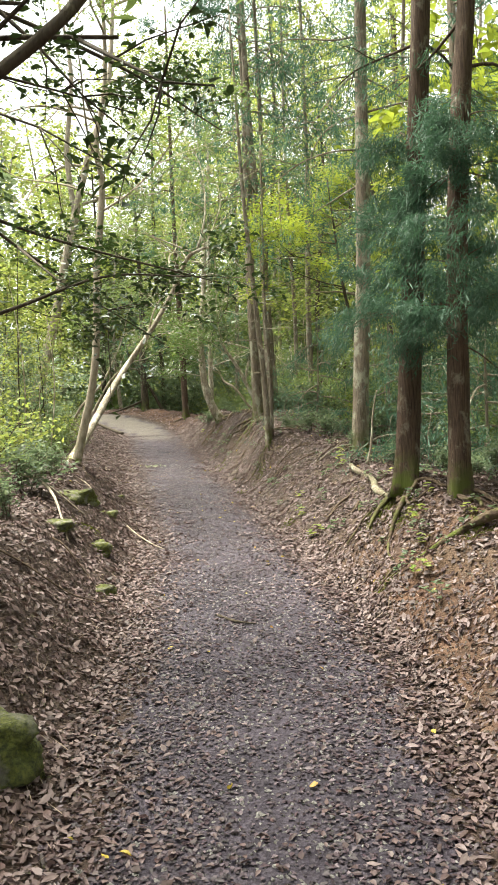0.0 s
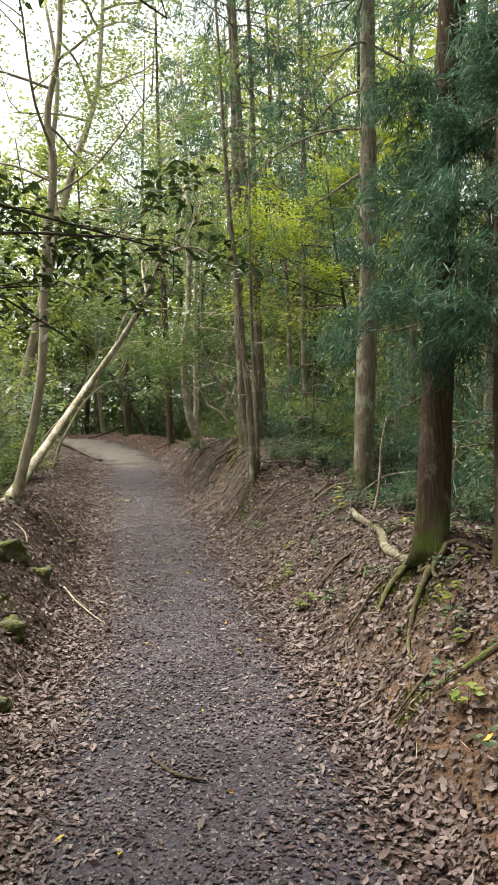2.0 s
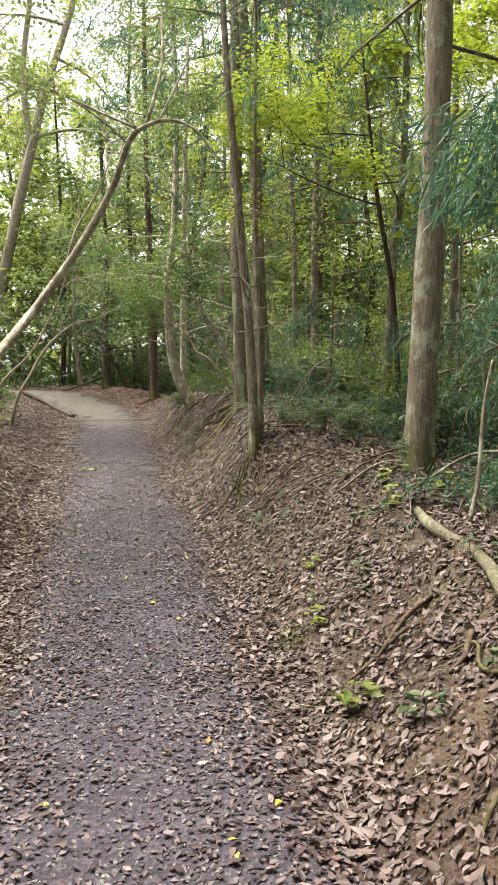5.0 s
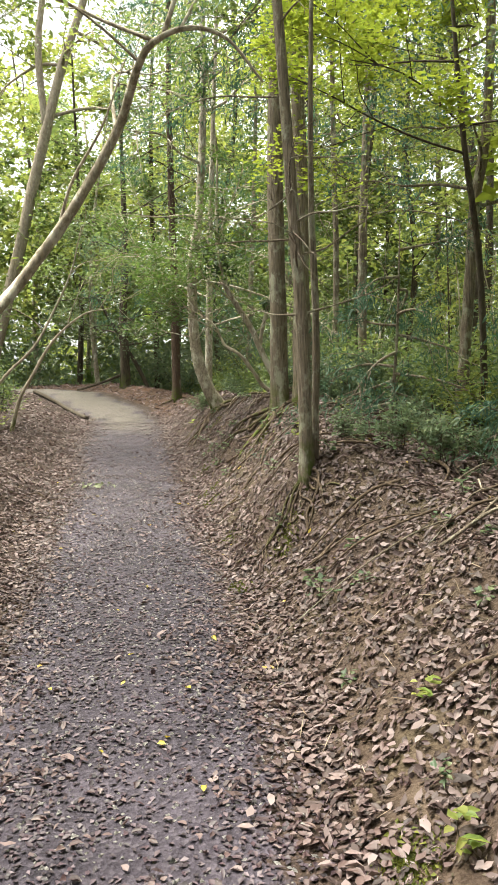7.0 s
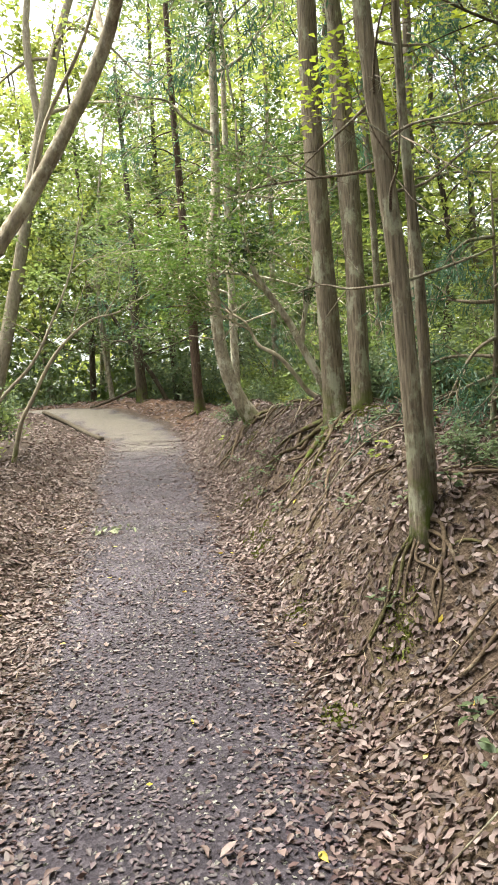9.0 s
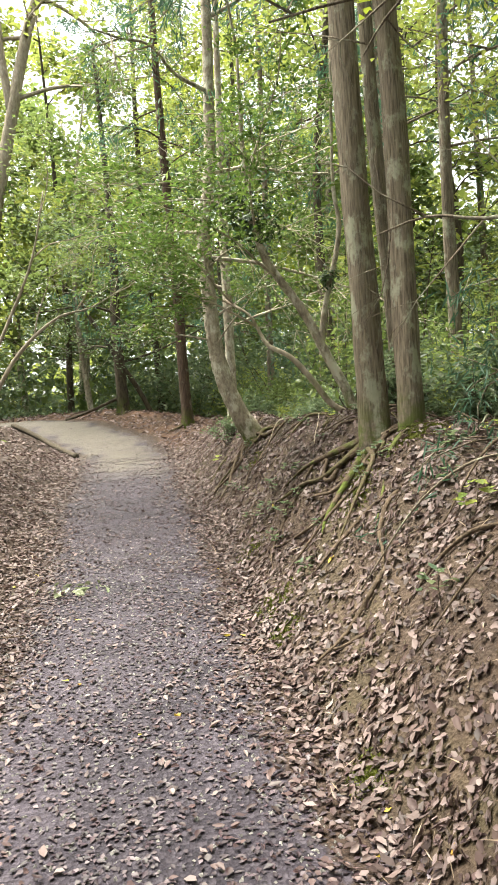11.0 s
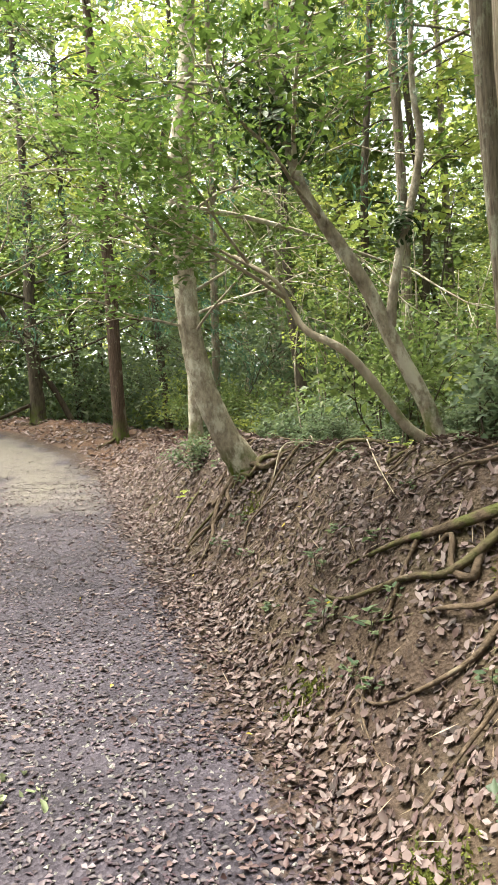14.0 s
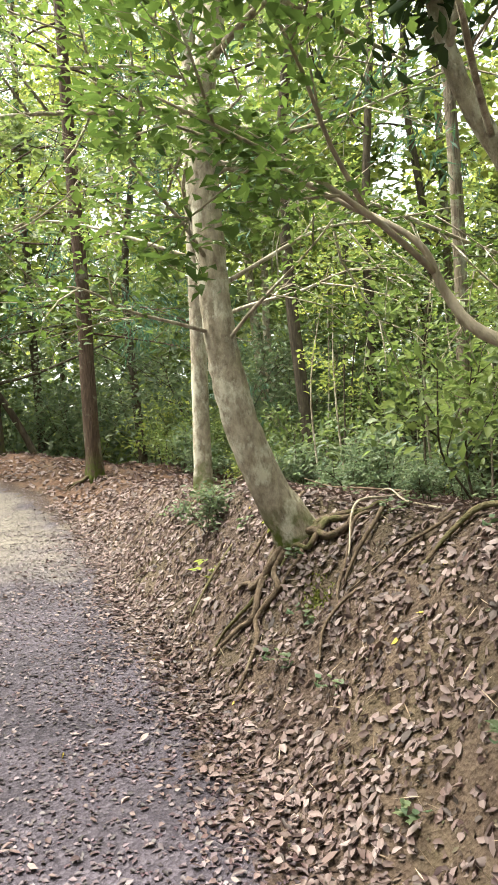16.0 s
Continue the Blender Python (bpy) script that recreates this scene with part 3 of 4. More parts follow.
L2 = tree("bent_tree", "thick grey mottled tree leaning from its foot", [rooted(-0.7, 19.1), (-0.84, 19.07, 1.85), (-0.97, 19.05, 2.19), (-1.04, 19.05, 2.5), (-1.07, 19.05, 2.75), (-1.09, 19.05, 3.1), (-1.1, 19.05, 3.84), (-0.97, 19.05, 4.7), (-0.9, 19.05, 7), (-1.0, 19.05, 10)], (0.11, 0.098, 0.09, 0.085, 0.08, 0.07, 0.055, 0.03), BARK_GREY, LEAF_GLOSS, [(0.38, (0.5, -0.6, 0.3), 1.0, 0.012, 2, 0.1), (0.42, (-0.8, -0.5, 0.3), 1.1, 0.012, 2, 0.1), (0.5, (0.7, -0.2, 0.3), 1.3, 0.014, 2, 0.1), (0.55, (-0.5, -0.6, 0.5), 1.4, 0.014, 2, 0.1), (0.62, (0.6, -0.6, 0.4), 1.5, 0.014, 2, 0.1)] + ring_limbs(r, 8, 0.6, 1.0, 2.0, 0.025), 5000, (0.062, 0.028), 0.07, roots=10, flare=0.5, moss=0.15, seed=34)
L3 = tree("forked_tree", "grey trunk with mossy foot behind the bent tree", [rooted(-1.0, 21.2), (-0.98, 21.2, 3.03), (-0.94, 21.2, 5), (-0.8, 21.2, 9)], (0.075, 0.065, 0.055, 0.03), BARK_GREY, LEAF_OAK, ring_limbs(r, 9, 0.35, 1.0, 2.0, 0.02), 2600, (0.08, 0.035), 0.12, roots=4, seed=35)
S1 = tree("curved_sapling", "thin pale trunk curving low over the bank", [rooted(0.13, 17.2), (0.0, 17.2, 1.88), (-0.12, 17.2, 2.05), (-0.23, 17.2, 2.2), (-0.34, 17.2, 2.31), (-0.5, 17.25, 2.41), (-0.57, 17.3, 2.54), (-0.65, 17.3, 2.69), (-0.85, 17.4, 2.85)], (0.03, 0.027, 0.024, 0.02, 0.014, 0.006), BARK_PALE, LEAF_GLOSS, [(0.8, (-0.6, -0.4, 0.5), 1.0, 0.012, 2, 0.1), (0.9, (-0.7, 0.3, 0.6), 1.1, 0.01, 2, 0.1), (0.97, (-0.4, -0.5, 0.7), 1.0, 0.01, 2, 0.1)], 2000, (0.062, 0.028), 0.06, flare=0.4, roots=3, seed=36)
S2 = tree("crooked_tree", "crooked grey tree with a dark gnarl at its fork", [rooted(0.2, 17.3), (0.16, 17.3, 1.95), (0.06, 17.3, 2.17), (-0.04, 17.3, 2.38), (-0.12, 17.3, 2.57), (-0.24, 17.3, 2.79), (-0.38, 17.3, 3.0), (-0.48, 17.3, 3.18), (-0.54, 17.3, 3.39), (-0.61, 17.3, 3.75), (-0.6, 17.4, 5)], (0.046, 0.042, 0.04, 0.035, 0.028, 0.012), BARK_GREY, LEAF_GLOSS, [(0.6, (-0.5, -0.5, 0.4), 1.2, 0.014, 2, 0.1), (0.75, (-0.3, -0.6, 0.5), 1.3, 0.014, 2, 0.1), (0.9, (0.4, -0.4, 0.7), 1.3, 0.014, 2, 0.1), (1.0, (0.1, -0.2, 1), 1.4, 0.014, 2, 0.1), (0.85, (-0.8, 0, 0.4), 1.2, 0.012, 2, 0.1)], 4200, (0.062, 0.028), 0.07, flare=0.5, roots=3, seed=37, extra=[([(-0.03, 17.3, 2.42), (-0.01, 17.3, 2.6), (0.06, 17.3, 2.9), (0.14, 17.3, 3.17), (0.18, 17.3, 3.44), (0.15, 17.3, 3.8), (0.2, 17.3, 5)], (0.03, 0.026, 0.022, 0.01))])
DK = tree("dark_tree", "dark trunk at the bend with a limb leaning off it", [rooted(-3.62, 27.5), (-3.65, 27.5, 3), (-3.66, 27.5, 4), (-3.6, 27.5, 6), (-3.7, 27.4, 10)], (0.13, 0.12, 0.10, 0.03), BARK_DARK, LEAF_SHRUB, ring_limbs(r, 12, 0.3, 1.0, 2.4, 0.03), 6000, (0.09, 0.04), 0.25, seed=38, extra=[([(-3.0, 27.6, 1.95), (-3.3, 27.55, 2.6), (-3.7, 27.45, 3.3), (-4.15, 27.4, 4.1), (-4.4, 27.4, 4.6)], (0.06, 0.05, 0.03))])
RT = tree("forest_tree", "slim leaning tree among yellow-green foliage", [rooted(2.05, 15), (2.12, 15, 2.43), (2.19, 15, 3.66), (2.32, 15, 4.86), (2.4, 15, 9)], (0.07, 0.06, 0.055, 0.05, 0.02), BARK_CEDAR, LEAF_LIGHT, ring_limbs(r, 10, 0.5, 1.0, 1.4, 0.02), 4500, (0.07, 0.04), 0.16, seed=39)
MP = tree("maple_tree", "young maple with flat layers of yellow-green leaves", [rooted(2.1, 14.2), (1.95, 13.9, 2.8), (1.7, 13.6, 4.0), (1.5, 13.4, 5.6)], (0.035, 0.03, 0.025, 0.01), BARK_DARK, LEAF_MAPLE, [(0.62, (-1, -0.2, 0.12), 1.72, 0.012, 3, 0.02), (0.68, (0.9, -0.3, 0.15), 1.61, 0.012, 3, 0.02), (0.72, (-0.5, -0.8, 0.12), 1.49, 0.012, 3, 0.02), (0.8, (-0.9, 0.4, 0.15), 1.61, 0.012, 3, 0.02), (0.85, (0.6, 0.7, 0.15), 1.61, 0.012, 3, 0.02), (0.92, (0.3, -0.9, 0.15), 1.38, 0.012, 3, 0.02)], 9500, (0.06, 0.05), 0.09, up=0.85, seed=44)

AS = tree("arching_sapling", "thin pale sapling bent in an arch beside the path", [rooted(-4.15, 19.6), (-4.0, 19.6, 1.73), (-3.81, 19.6, 2.06), (-3.53, 19.6, 2.54), (-3.25, 19.6, 2.86), (-2.88, 19.6, 3.12), (-2.48, 19.6, 3.21), (-2.0, 19.7, 3.5)], (0.035, 0.03, 0.026, 0.02, 0.012, 0.005), BARK_PALE, LEAF_OAK, [(0.6, (0.3, -0.3, 0.8), 1.0, 0.01, 2, 0.1), (0.8, (0.5, 0.2, 0.6), 1.0, 0.01, 2, 0.1), (0.95, (0.6, -0.2, 0.3), 0.9, 0.008, 2, 0.1)], 1100, (0.06, 0.026), 0.12, flare=0.4, seed=46)
AS2 = tree("arching_sapling", "thin pale sapling leaning beside the path", [rooted(-4.5, 19.0), (-4.13, 19.0, 1.96), (-3.59, 19.0, 2.51), (-3.28, 19.0, 3.04), (-2.98, 19.0, 3.68), (-2.8, 19.0, 4.4)], (0.028, 0.024, 0.02, 0.014, 0.006), BARK_PALE, LEAF_OAK, [(0.5, (-0.3, -0.3, 0.8), 1.0, 0.01, 2, 0.1), (0.8, (0.5, 0.2, 0.6), 1.0, 0.01, 2, 0.1), (0.95, (0.2, -0.2, 0.8), 0.9, 0.008, 2, 0.1)], 1100, (0.06, 0.026), 0.12, flare=0.4, seed=47)
BP = tree("forest_tree", "tall thick pale trunk against the bright sky", [rooted(-8.3, 30), (-7.4, 30, 5.2), (-6.6, 30, 8.5), (-5.8, 30, 11.5), (-4.8, 30, 14.6), (-4.4, 30, 19)], (0.2, 0.18, 0.16, 0.13, 0.1, 0.05), BARK_PALE, LEAF_LIGHT, ring_limbs(np.random.default_rng(48), 9, 0.5, 1.0, 3.5, 0.06), 1600, (0.2, 0.11), 0.3, seed=48, extra=[([(-6.3, 30, 9.6), (-6.5, 30, 12), (-6.2, 30, 15), (-6.6, 30, 18)], (0.11, 0.1, 0.08, 0.04))])

# the tree beside the start, off the path, whose leafy boughs hang over it
# Its upper crown, mostly out of view, is thickened to shade the path.
OV = tree("overhanging_tree", "evergreen oak whose dark leafy boughs overhang the path", [rooted(-3.3, 4.6), (-3.1, 4.5, 2), (-2.9, 4.4, 4), (-2.8, 4.3, 8)], (0.16, 0.14, 0.11, 0.05), BARK_DARK, LEAF_DARK, ring_limbs(r, 18, 0.58, 1.0, 2.6, 0.03), 9000, (0.062, 0.028), 0.06, seed=45, shape=6, extra=[([(-3.0, 4.5, 1.9), (-2.2, 4.9, 2.1), (-1.56, 5, 2.26), (-0.95, 5.3, 2.52), (-0.35, 5.3, 2.5)], (0.022, 0.016, 0.01, 0.005), True), ([(-2.95, 4.4, 3.2), (-2.0, 4.8, 3.0), (-1.2, 5.2, 2.75), (-0.1, 5.4, 2.45)], (0.022, 0.016, 0.01, 0.004), True), ([(-2.9, 4.3, 3.4), (-1.6, 3.0, 2.7), (-0.9, 2.4, 2.5), (-0.58, 2.35, 2.66), (-0.42, 2.4, 2.85), (-0.2, 2.6, 3.3)], (0.04, 0.03, 0.02, 0.018, 0.014)), ([(-2.9, 4.4, 4.2), (-1.8, 4.8, 4.2), (-0.8, 5.2, 3.9), (-0.1, 5.4, 3.5)], (0.022, 0.016, 0.012, 0.004), True)])


# ---- the wood around: shrubs and trees, each built once and set out again ----
def shrub(seed, leaf, height, leaves, size, label, name="shrub"):
    r = np.random.default_rng(seed)
    top = thing(name, (0, 0, -50), label, "shrub", "shrubs of the wood")
    tips, lines = [], []
    for k in range(5):
        a = k * 1.26 + r.uniform(-0.3, 0.3)
        ls, ts = twiggy((0.05 * math.cos(a), 0.05 * math.sin(a), -0.05), (0.45 * math.cos(a), 0.45 * math.sin(a), 1), height * r.uniform(0.7, 1.1), 0.014, 2, r, 0.1)
        part("stem", tubes_mesh("stem", [tube(*ls[0], 4, seed=seed)], BARK_DARK), top)
        lines += [tube(p, q, 3, seed=seed) for p, q in ls[1:] if q[0] > 0.004]
        tips += ts
    tagged(part("twig_spray", tubes_mesh("twig_spray", lines, BARK_DARK), top), kind="stuff")
    c, a = crown_points(tips, leaves, 0.12 * height, r)
    c = c[c[:, 2] > 0.06]
    v, f = leaf_block(c, size[0], size[1], 0.55, a[:len(c)], 0.25, seed)
    part("foliage", mesh_of("foliage", v, f, leaf), top)
    return top


def sapling(seed, leaf, height, leaves, label):
    """A clump of thin upright stems with sparse leaves."""
    r = np.random.default_rng(seed)
    top = thing("sapling", (0, 0, -50), label, "sapling", "saplings of the wood")
    tips, lines = [], []
    for k in range(3):
        p = r.normal(size=2) * 0.18
        q = p + r.normal(size=2) * 0.25
        h = height * r.uniform(0.75, 1.1)
        ln = spline([(*p, -0.05), (*(p * 0.6 + q * 0.4 + r.normal(size=2) * 0.06), h * 0.5), (*q, h)], 5)
        part("stem", tubes_mesh("stem", [tube(ln, (0.014, 0.011, 0.004), 5, seed=seed + k)], BARK_GREY if k else BARK_DARK), top)
        for i in range(4, len(ln)):
            ls, ts = twiggy(ln[i], r.normal(size=3) * [1, 1, 0.5] + [0, 0, 0.3], 0.45, 0.005, 1, r, 0.1, 3)
            lines += [tube(*ls[0], 3, seed=seed)]
            tips += ts
    tagged(part("twig_spray", tubes_mesh("twig_spray", lines, BARK_DARK), top), kind="stuff")
    c, a = crown_points(tips, leaves, 0.08, r)
    v, f = leaf_block(c, 0.085, 0.04, 0.6, a, 0.25, seed)
    part("foliage", mesh_of("foliage", v, f, leaf), top)
    return top


def wood_tree(seed, bark, leaf, height, leaves, size, rad, label, lo=0.3, name="forest_tree"):
    r = np.random.default_rng(seed)
    bend = r.normal(size=(3, 2)) * 0.3
    trunk = [(0, 0, 0), (*bend[0], height * 0.3), (*bend[1], height * 0.6), (*(bend[1] + bend[2]), height)]
    ob = tree(name, label, trunk, (rad, rad * 0.8, rad * 0.6, rad * 0.2), bark, leaf, ring_limbs(r, 12, lo, 1.0, height * 0.23, rad * 0.2, 2, 0.35, 0.1), leaves, size, 0.021 * height, 0.5, 0, sides=8, seed=seed, group="trees of the wood", fine=0.006)
    return ob


shrubs = [shrub(101, LEAF_SHRUB, 0.8, 600, (0.12, 0.05), "low dark-green undergrowth shrub"), shrub(102, LEAF_OAK, 1.3, 1150, (0.12, 0.05), "glossy evergreen shrub of the undergrowth"), shrub(103, LEAF_LIGHT, 1.1, 1000, (0.11, 0.055), "light green leafy shrub"), shrub(104, LEAF_SHRUB, 2.0, 1700, (0.13, 0.055), "tall bushy evergreen of the undergrowth")]
saplings = [sapling(121, LEAF_OAK, 2.6, 700, "thin grey-stemmed sapling with sparse leaves"), sapling(122, LEAF_LIGHT, 3.2, 800, "thin sapling with light green leaves"), sapling(123, LEAF_SHRUB, 2.0, 650, "thin evergreen sapling of the undergrowth")]
woods = [wood_tree(111, BARK_GREY, LEAF_OAK, 11, 2800, (0.29, 0.14), 0.11, "grey-barked evergreen tree deep in the wood", 0.2), wood_tree(112, BARK_DARK, LEAF_LIGHT, 13, 2900, (0.31, 0.16), 0.12, "tree with light green sunlit foliage", 0.25), wood_tree(113, BARK_DARK, LEAF_SHRUB, 9, 2700, (0.27, 0.125), 0.09, "dark green tree of the wood", 0.15), wood_tree(114, BARK_PALE, LEAF_MAPLE, 12, 2700, (0.29, 0.165), 0.10, "slim tree with yellow-green crown", 0.3)]


canopy = [wood_tree(115, BARK_GREY, LEAF_OAK, 14, 5200, (0.15, 0.07), 0.10, "tall evergreen whose leafy crown closes the canopy", 0.38), wood_tree(116, BARK_DARK, LEAF_LIGHT, 15, 4800, (0.15, 0.085), 0.10, "tall tree with a light green canopy crown", 0.42)]


def set_out(protos, weights, count, zone, keep, scale, seed, gap=0.5):
    r = np.random.default_rng(seed)
    done, tries = [], 0
    while len(done) < count and tries < count * 40:
        tries += 1
        x, y = r.uniform(zone[0], zone[1]), r.uniform(zone[2], zone[3])
        z, u, v = (float(q) for q in land(x, y))
        if not keep(u, v, x, y) or any((x - a) ** 2 + (y - b) ** 2 < gap * gap for a, b in done):
            continue
        done.append((x, y))
        k = int(r.choice(len(protos), p=weights))
        s = r.uniform(*scale)
        ob = copy_thing(protos[k], Matrix.Identity(4))
        ob.scale = (s, s, s * r.uniform(0.85, 1.15))
        ob.location, ob.rotation_euler = (x, y, z), (0, 0, r.uniform(0, 6.28))
    return done


set_out(shrubs, (0.5, 0.35, 0.15, 0.0), 44, (0, 6, 5, 22), lambda u, v, x, y: u > 2.3, (0.5, 1.0), 61, 0.55)
set_out(shrubs, (0.3, 0.25, 0.2, 0.25), 34, (2, 13, 8, 34), lambda u, v, x, y: u > 3, (0.8, 1.3), 62, 1.0)
set_out(shrubs, (0.35, 0.25, 0.25, 0.15), 30, (-8, -2, 7.5, 25), lambda u, v, x, y: v > 1.5, (0.6, 1.1), 63, 0.7)
set_out(shrubs, (0.2, 0.3, 0.2, 0.3), 30, (-14, 6, 27, 40), lambda u, v, x, y: max(u, v) > 1.5, (0.8, 1.5), 64, 1.1)
set_out(woods, (0.15, 0.4, 0.1, 0.35), 24, (3, 24, 10, 48), lambda u, v, x, y: u > 3.5, (0.8, 1.3), 65, 2.0)
set_out(woods, (0.35, 0.25, 0.3, 0.1), 22, (-24, -4, 12, 46), lambda u, v, x, y: v > 2.5, (0.7, 1.2), 66, 2.0)
set_out(woods, (0.35, 0.2, 0.4, 0.05), 22, (-16, 8, 30, 50), lambda u, v, x, y: max(u, v) > 1.5, (0.7, 1.3), 67, 2.0)
# Unseen trees on both sides of the start, added to dim its ground.
set_out(woods, (0.5, 0.2, 0.3, 0.0), 4, (-8, -3.5, -2, 5), lambda u, v, x, y: True, (0.9, 1.1), 70, 2.0)
set_out(woods, (0.5, 0.2, 0.3, 0.0), 5, (3.4, 8, -2, 6), lambda u, v, x, y: True, (0.9, 1.1), 71, 2.0)
set_out(shrubs, (1.0, 0.0, 0.0, 0.0), 60, (0, 5, 4, 24), lambda u, v, x, y: 1.3 < u < 3.5, (0.25, 0.5), 77, 0.35)
set_out(shrubs, (0.7, 0.2, 0.1, 0.0), 22, (-6, -2, 6.5, 14), lambda u, v, x, y: 1.1 < v < 3.5, (0.3, 0.7), 78, 0.4)
set_out(woods, (0.4, 0.1, 0.5, 0.0), 5, (-16, 16, -20, -3), lambda u, v, x, y: max(u, v) > 3, (0.9, 1.2), 68, 2.5)
set_out(shrubs, (0.75, 0.15, 0.1, 0.0), 70, (-1, 6, 11, 28), lambda u, v, x, y: 1.9 < u < 4.4, (0.5, 0.9), 89, 0.4)
set_out(saplings, (0.4, 0.35, 0.25), 42, (0.3, 8, 13, 32), lambda u, v, x, y: u > 2.0, (0.8, 1.3), 87, 0.5)
set_out(saplings, (0.4, 0.25, 0.35), 30, (-9, -2.5, 9, 32), lambda u, v, x, y: v > 1.3, (0.8, 1.3), 88, 0.6)
# The last four stand unseen round the start, added to shade the path.
for i, (x, y, k, s) in enumerate([(0.9, 25.5, 1, 1.0), (2.6, 28, 1, 1.0), (3.8, 21.5, 1, 1.0), (1.6, 32, 0, 1.1), (-1.3, 31.5, 1, 1.0), (5.2, 25.5, 1, 1.1), (6.2, 18.5, 1, 1.0), (-3.6, 34, 1, 1.1), (-2.6, 1.2, 0, 0.8), (3.5, -0.2, 0, 0.8), (2.9, -1.5, 0, 0.8), (-3.2, -2.0, 0, 0.8)]):
    ob = copy_thing(canopy[k], Matrix.Identity(4))
    ob.scale, ob.location, ob.rotation_euler = (s, s, s), rooted(x, y), (0, 0, 1.7 * i)
for x, y, k, s in ((-1.05, 20.35, 0, 0.42), (0.45, 17.05, 0, 0.7), (0.75, 17.5, 0, 0.8), (0.62, 12.7, 0, 0.35), (0.95, 12.3, 0, 0.4), (-4.5, 18.2, 0, 0.8)):
    ob = copy_thing(shrubs[k], Matrix.Identity(4))
    ob.scale, ob.location, ob.rotation_euler = (s, s, s), rooted(x, y), (0, 0, 9 * x)
for ob in shrubs + woods + saplings + canopy:
    for o in list(ob.children_recursive) + [ob]:
        bpy.data.objects.remove(o)


def far_belt(seed, count, inner, outer, tall, size, mat, label, arc=(0, 6.283), foot=0.1):
    """The wood's far edge all round: masses of foliage too far to tell apart."""
    r = np.random.default_rng(seed)
    a, d = r.uniform(*arc, count), r.uniform(inner, outer, count)
    x, y = d * np.sin(a), 12 + d * np.cos(a)
    lump = np.clip(0.62 + 0.5 * np.sin(a * 23 + 2 * np.sin(a * 7)) * np.sin(a * 41), 0.15, 1.1)
    z = tall * lump * r.uniform(0, 1, count) ** 1.9
    low, u, w = land(x, y)
    ok = np.maximum(u, w) > 1.2
    v, f = leaf_block(np.stack([x, y, z + np.maximum(low, 0.6) + foot], 1)[ok], size, size * 0.6, 0.4, None, 0.3, seed)
    return tagged(new("far_woods", mesh_of("far_woods", v, f, mat)), label, "woods", kind="stuff")


far_belt(81, 44000, 30, 42, 6, 0.5, LEAF_SHRUB, "dense dark foliage of the far wood")
far_belt(83, 36000, 19, 27, 3.6, 0.2, LEAF_SHRUB, "thick evergreen undergrowth beyond the path", (-1.9, 0.9))
far_belt(84, 16000, 22, 32, 10, 0.45, LEAF_OAK, "leafy evergreen boughs beyond the path", (-1.9, 0.9))
far_belt(85, 26000, 24, 38, 13, 0.34, LEAF_LIGHT, "high sunlit canopy of the wood beyond the path", (-0.55, 1.0), 4.5)
far_belt(82, 44000, 40, 52, 22, 0.85, LEAF_LIGHT, "sunlit light green foliage of the far wood")


# ---- stones, logs and fallen wood ----
def rock(x, y, size, seed, label, sink=0.62):
    r = np.random.default_rng(seed)
    bm = bmesh.new()
    bmesh.ops.create_icosphere(bm, subdivisions=4, radius=1)
    k = r.uniform(0.7, 1.3, 3)
    off = Vector(r.uniform(0, 50, 3))
    for q in bm.verts:
        n = noise.fractal(q.co * 1.3 + off, 0.9, 2.0, 4)
        flat = 1.0 / max(abs(q.co[0] * 0.9 + q.co[2] * 0.25), abs(q.co[1] * 0.95 - q.co[0] * 0.2), abs(q.co[2]), 0.62)
        q.co = Vector((q.co[0] * size[0], q.co[1] * size[1], q.co[2] * size[2])) * flat * 0.7 * (1 + 0.3 * n)
    me = bpy.data.meshes.new("mossy_rock")
    bm.to_mesh(me)
    bm.free()
    me.polygons.foreach_set("use_smooth", [True] * len(me.polygons))
    me.materials.append(STONE)
    ob = new("mossy_rock", me)
    ob.location = (x, y, land_z(x, y) + size[2] * (1 - 2 * sink))
    ob.rotation_euler = (0, 0, r.uniform(0, 6.28))
    return tagged(ob, label, "rock", "mossy rocks beside the path")


rock(-1.15, 3.15, (0.2, 0.26, 0.17), 1, "mossy green rock half sunk in dead leaves")
rock(-1.95, 8.5, (0.34, 0.2, 0.13), 2, "flat rock covered with moss on the leaf slope")
rock(-1.66, 8.65, (0.15, 0.14, 0.14), 3, "pale grey rock with moss at one side")
rock(-1.45, 7.2, (0.13, 0.12, 0.10), 4, "small mossy rock on the leaf slope")
rock(-1.8, 6.9, (0.26, 0.14, 0.08), 5, "low mossy rock among dead leaves")
rock(-1.22, 6.1, (0.15, 0.12, 0.08), 6, "small mossy rock beside the path")
rock(-1.9, 10.9, (0.1, 0.12, 0.07), 8, "small mossy rock beside the path")
rock(1.5, 3.6, (0.22, 0.3, 0.12), 7, "mossy hump of earth and stone on the bank")


def branch(name, label, pts, rads, mat, moss=0.0, category="branch", group="", lift=0.0, side=()):
    """A limb lying on the ground. pts: (x, y, height over the ground)."""
    line = spline([(x, y, land_z(x, y) + h + lift) for x, y, h in pts], 6)
    me = tubes_mesh(name, [tube(line, rads, 9, rough=0.1, seed=len(pts) * 7 + int(abs(pts[0][0]) * 100))], mat, lambda v: np.full(len(v), moss), line[0])
    ob = new(name, me)
    ob.location = line[0]
    tagged(ob, label, category, group)
    for p, rd in side:
        part("side_branch", tubes_mesh("side_branch", [tube(spline(p, 5), rd, 6, seed=3)], mat, None, line[0]), ob)
    return ob


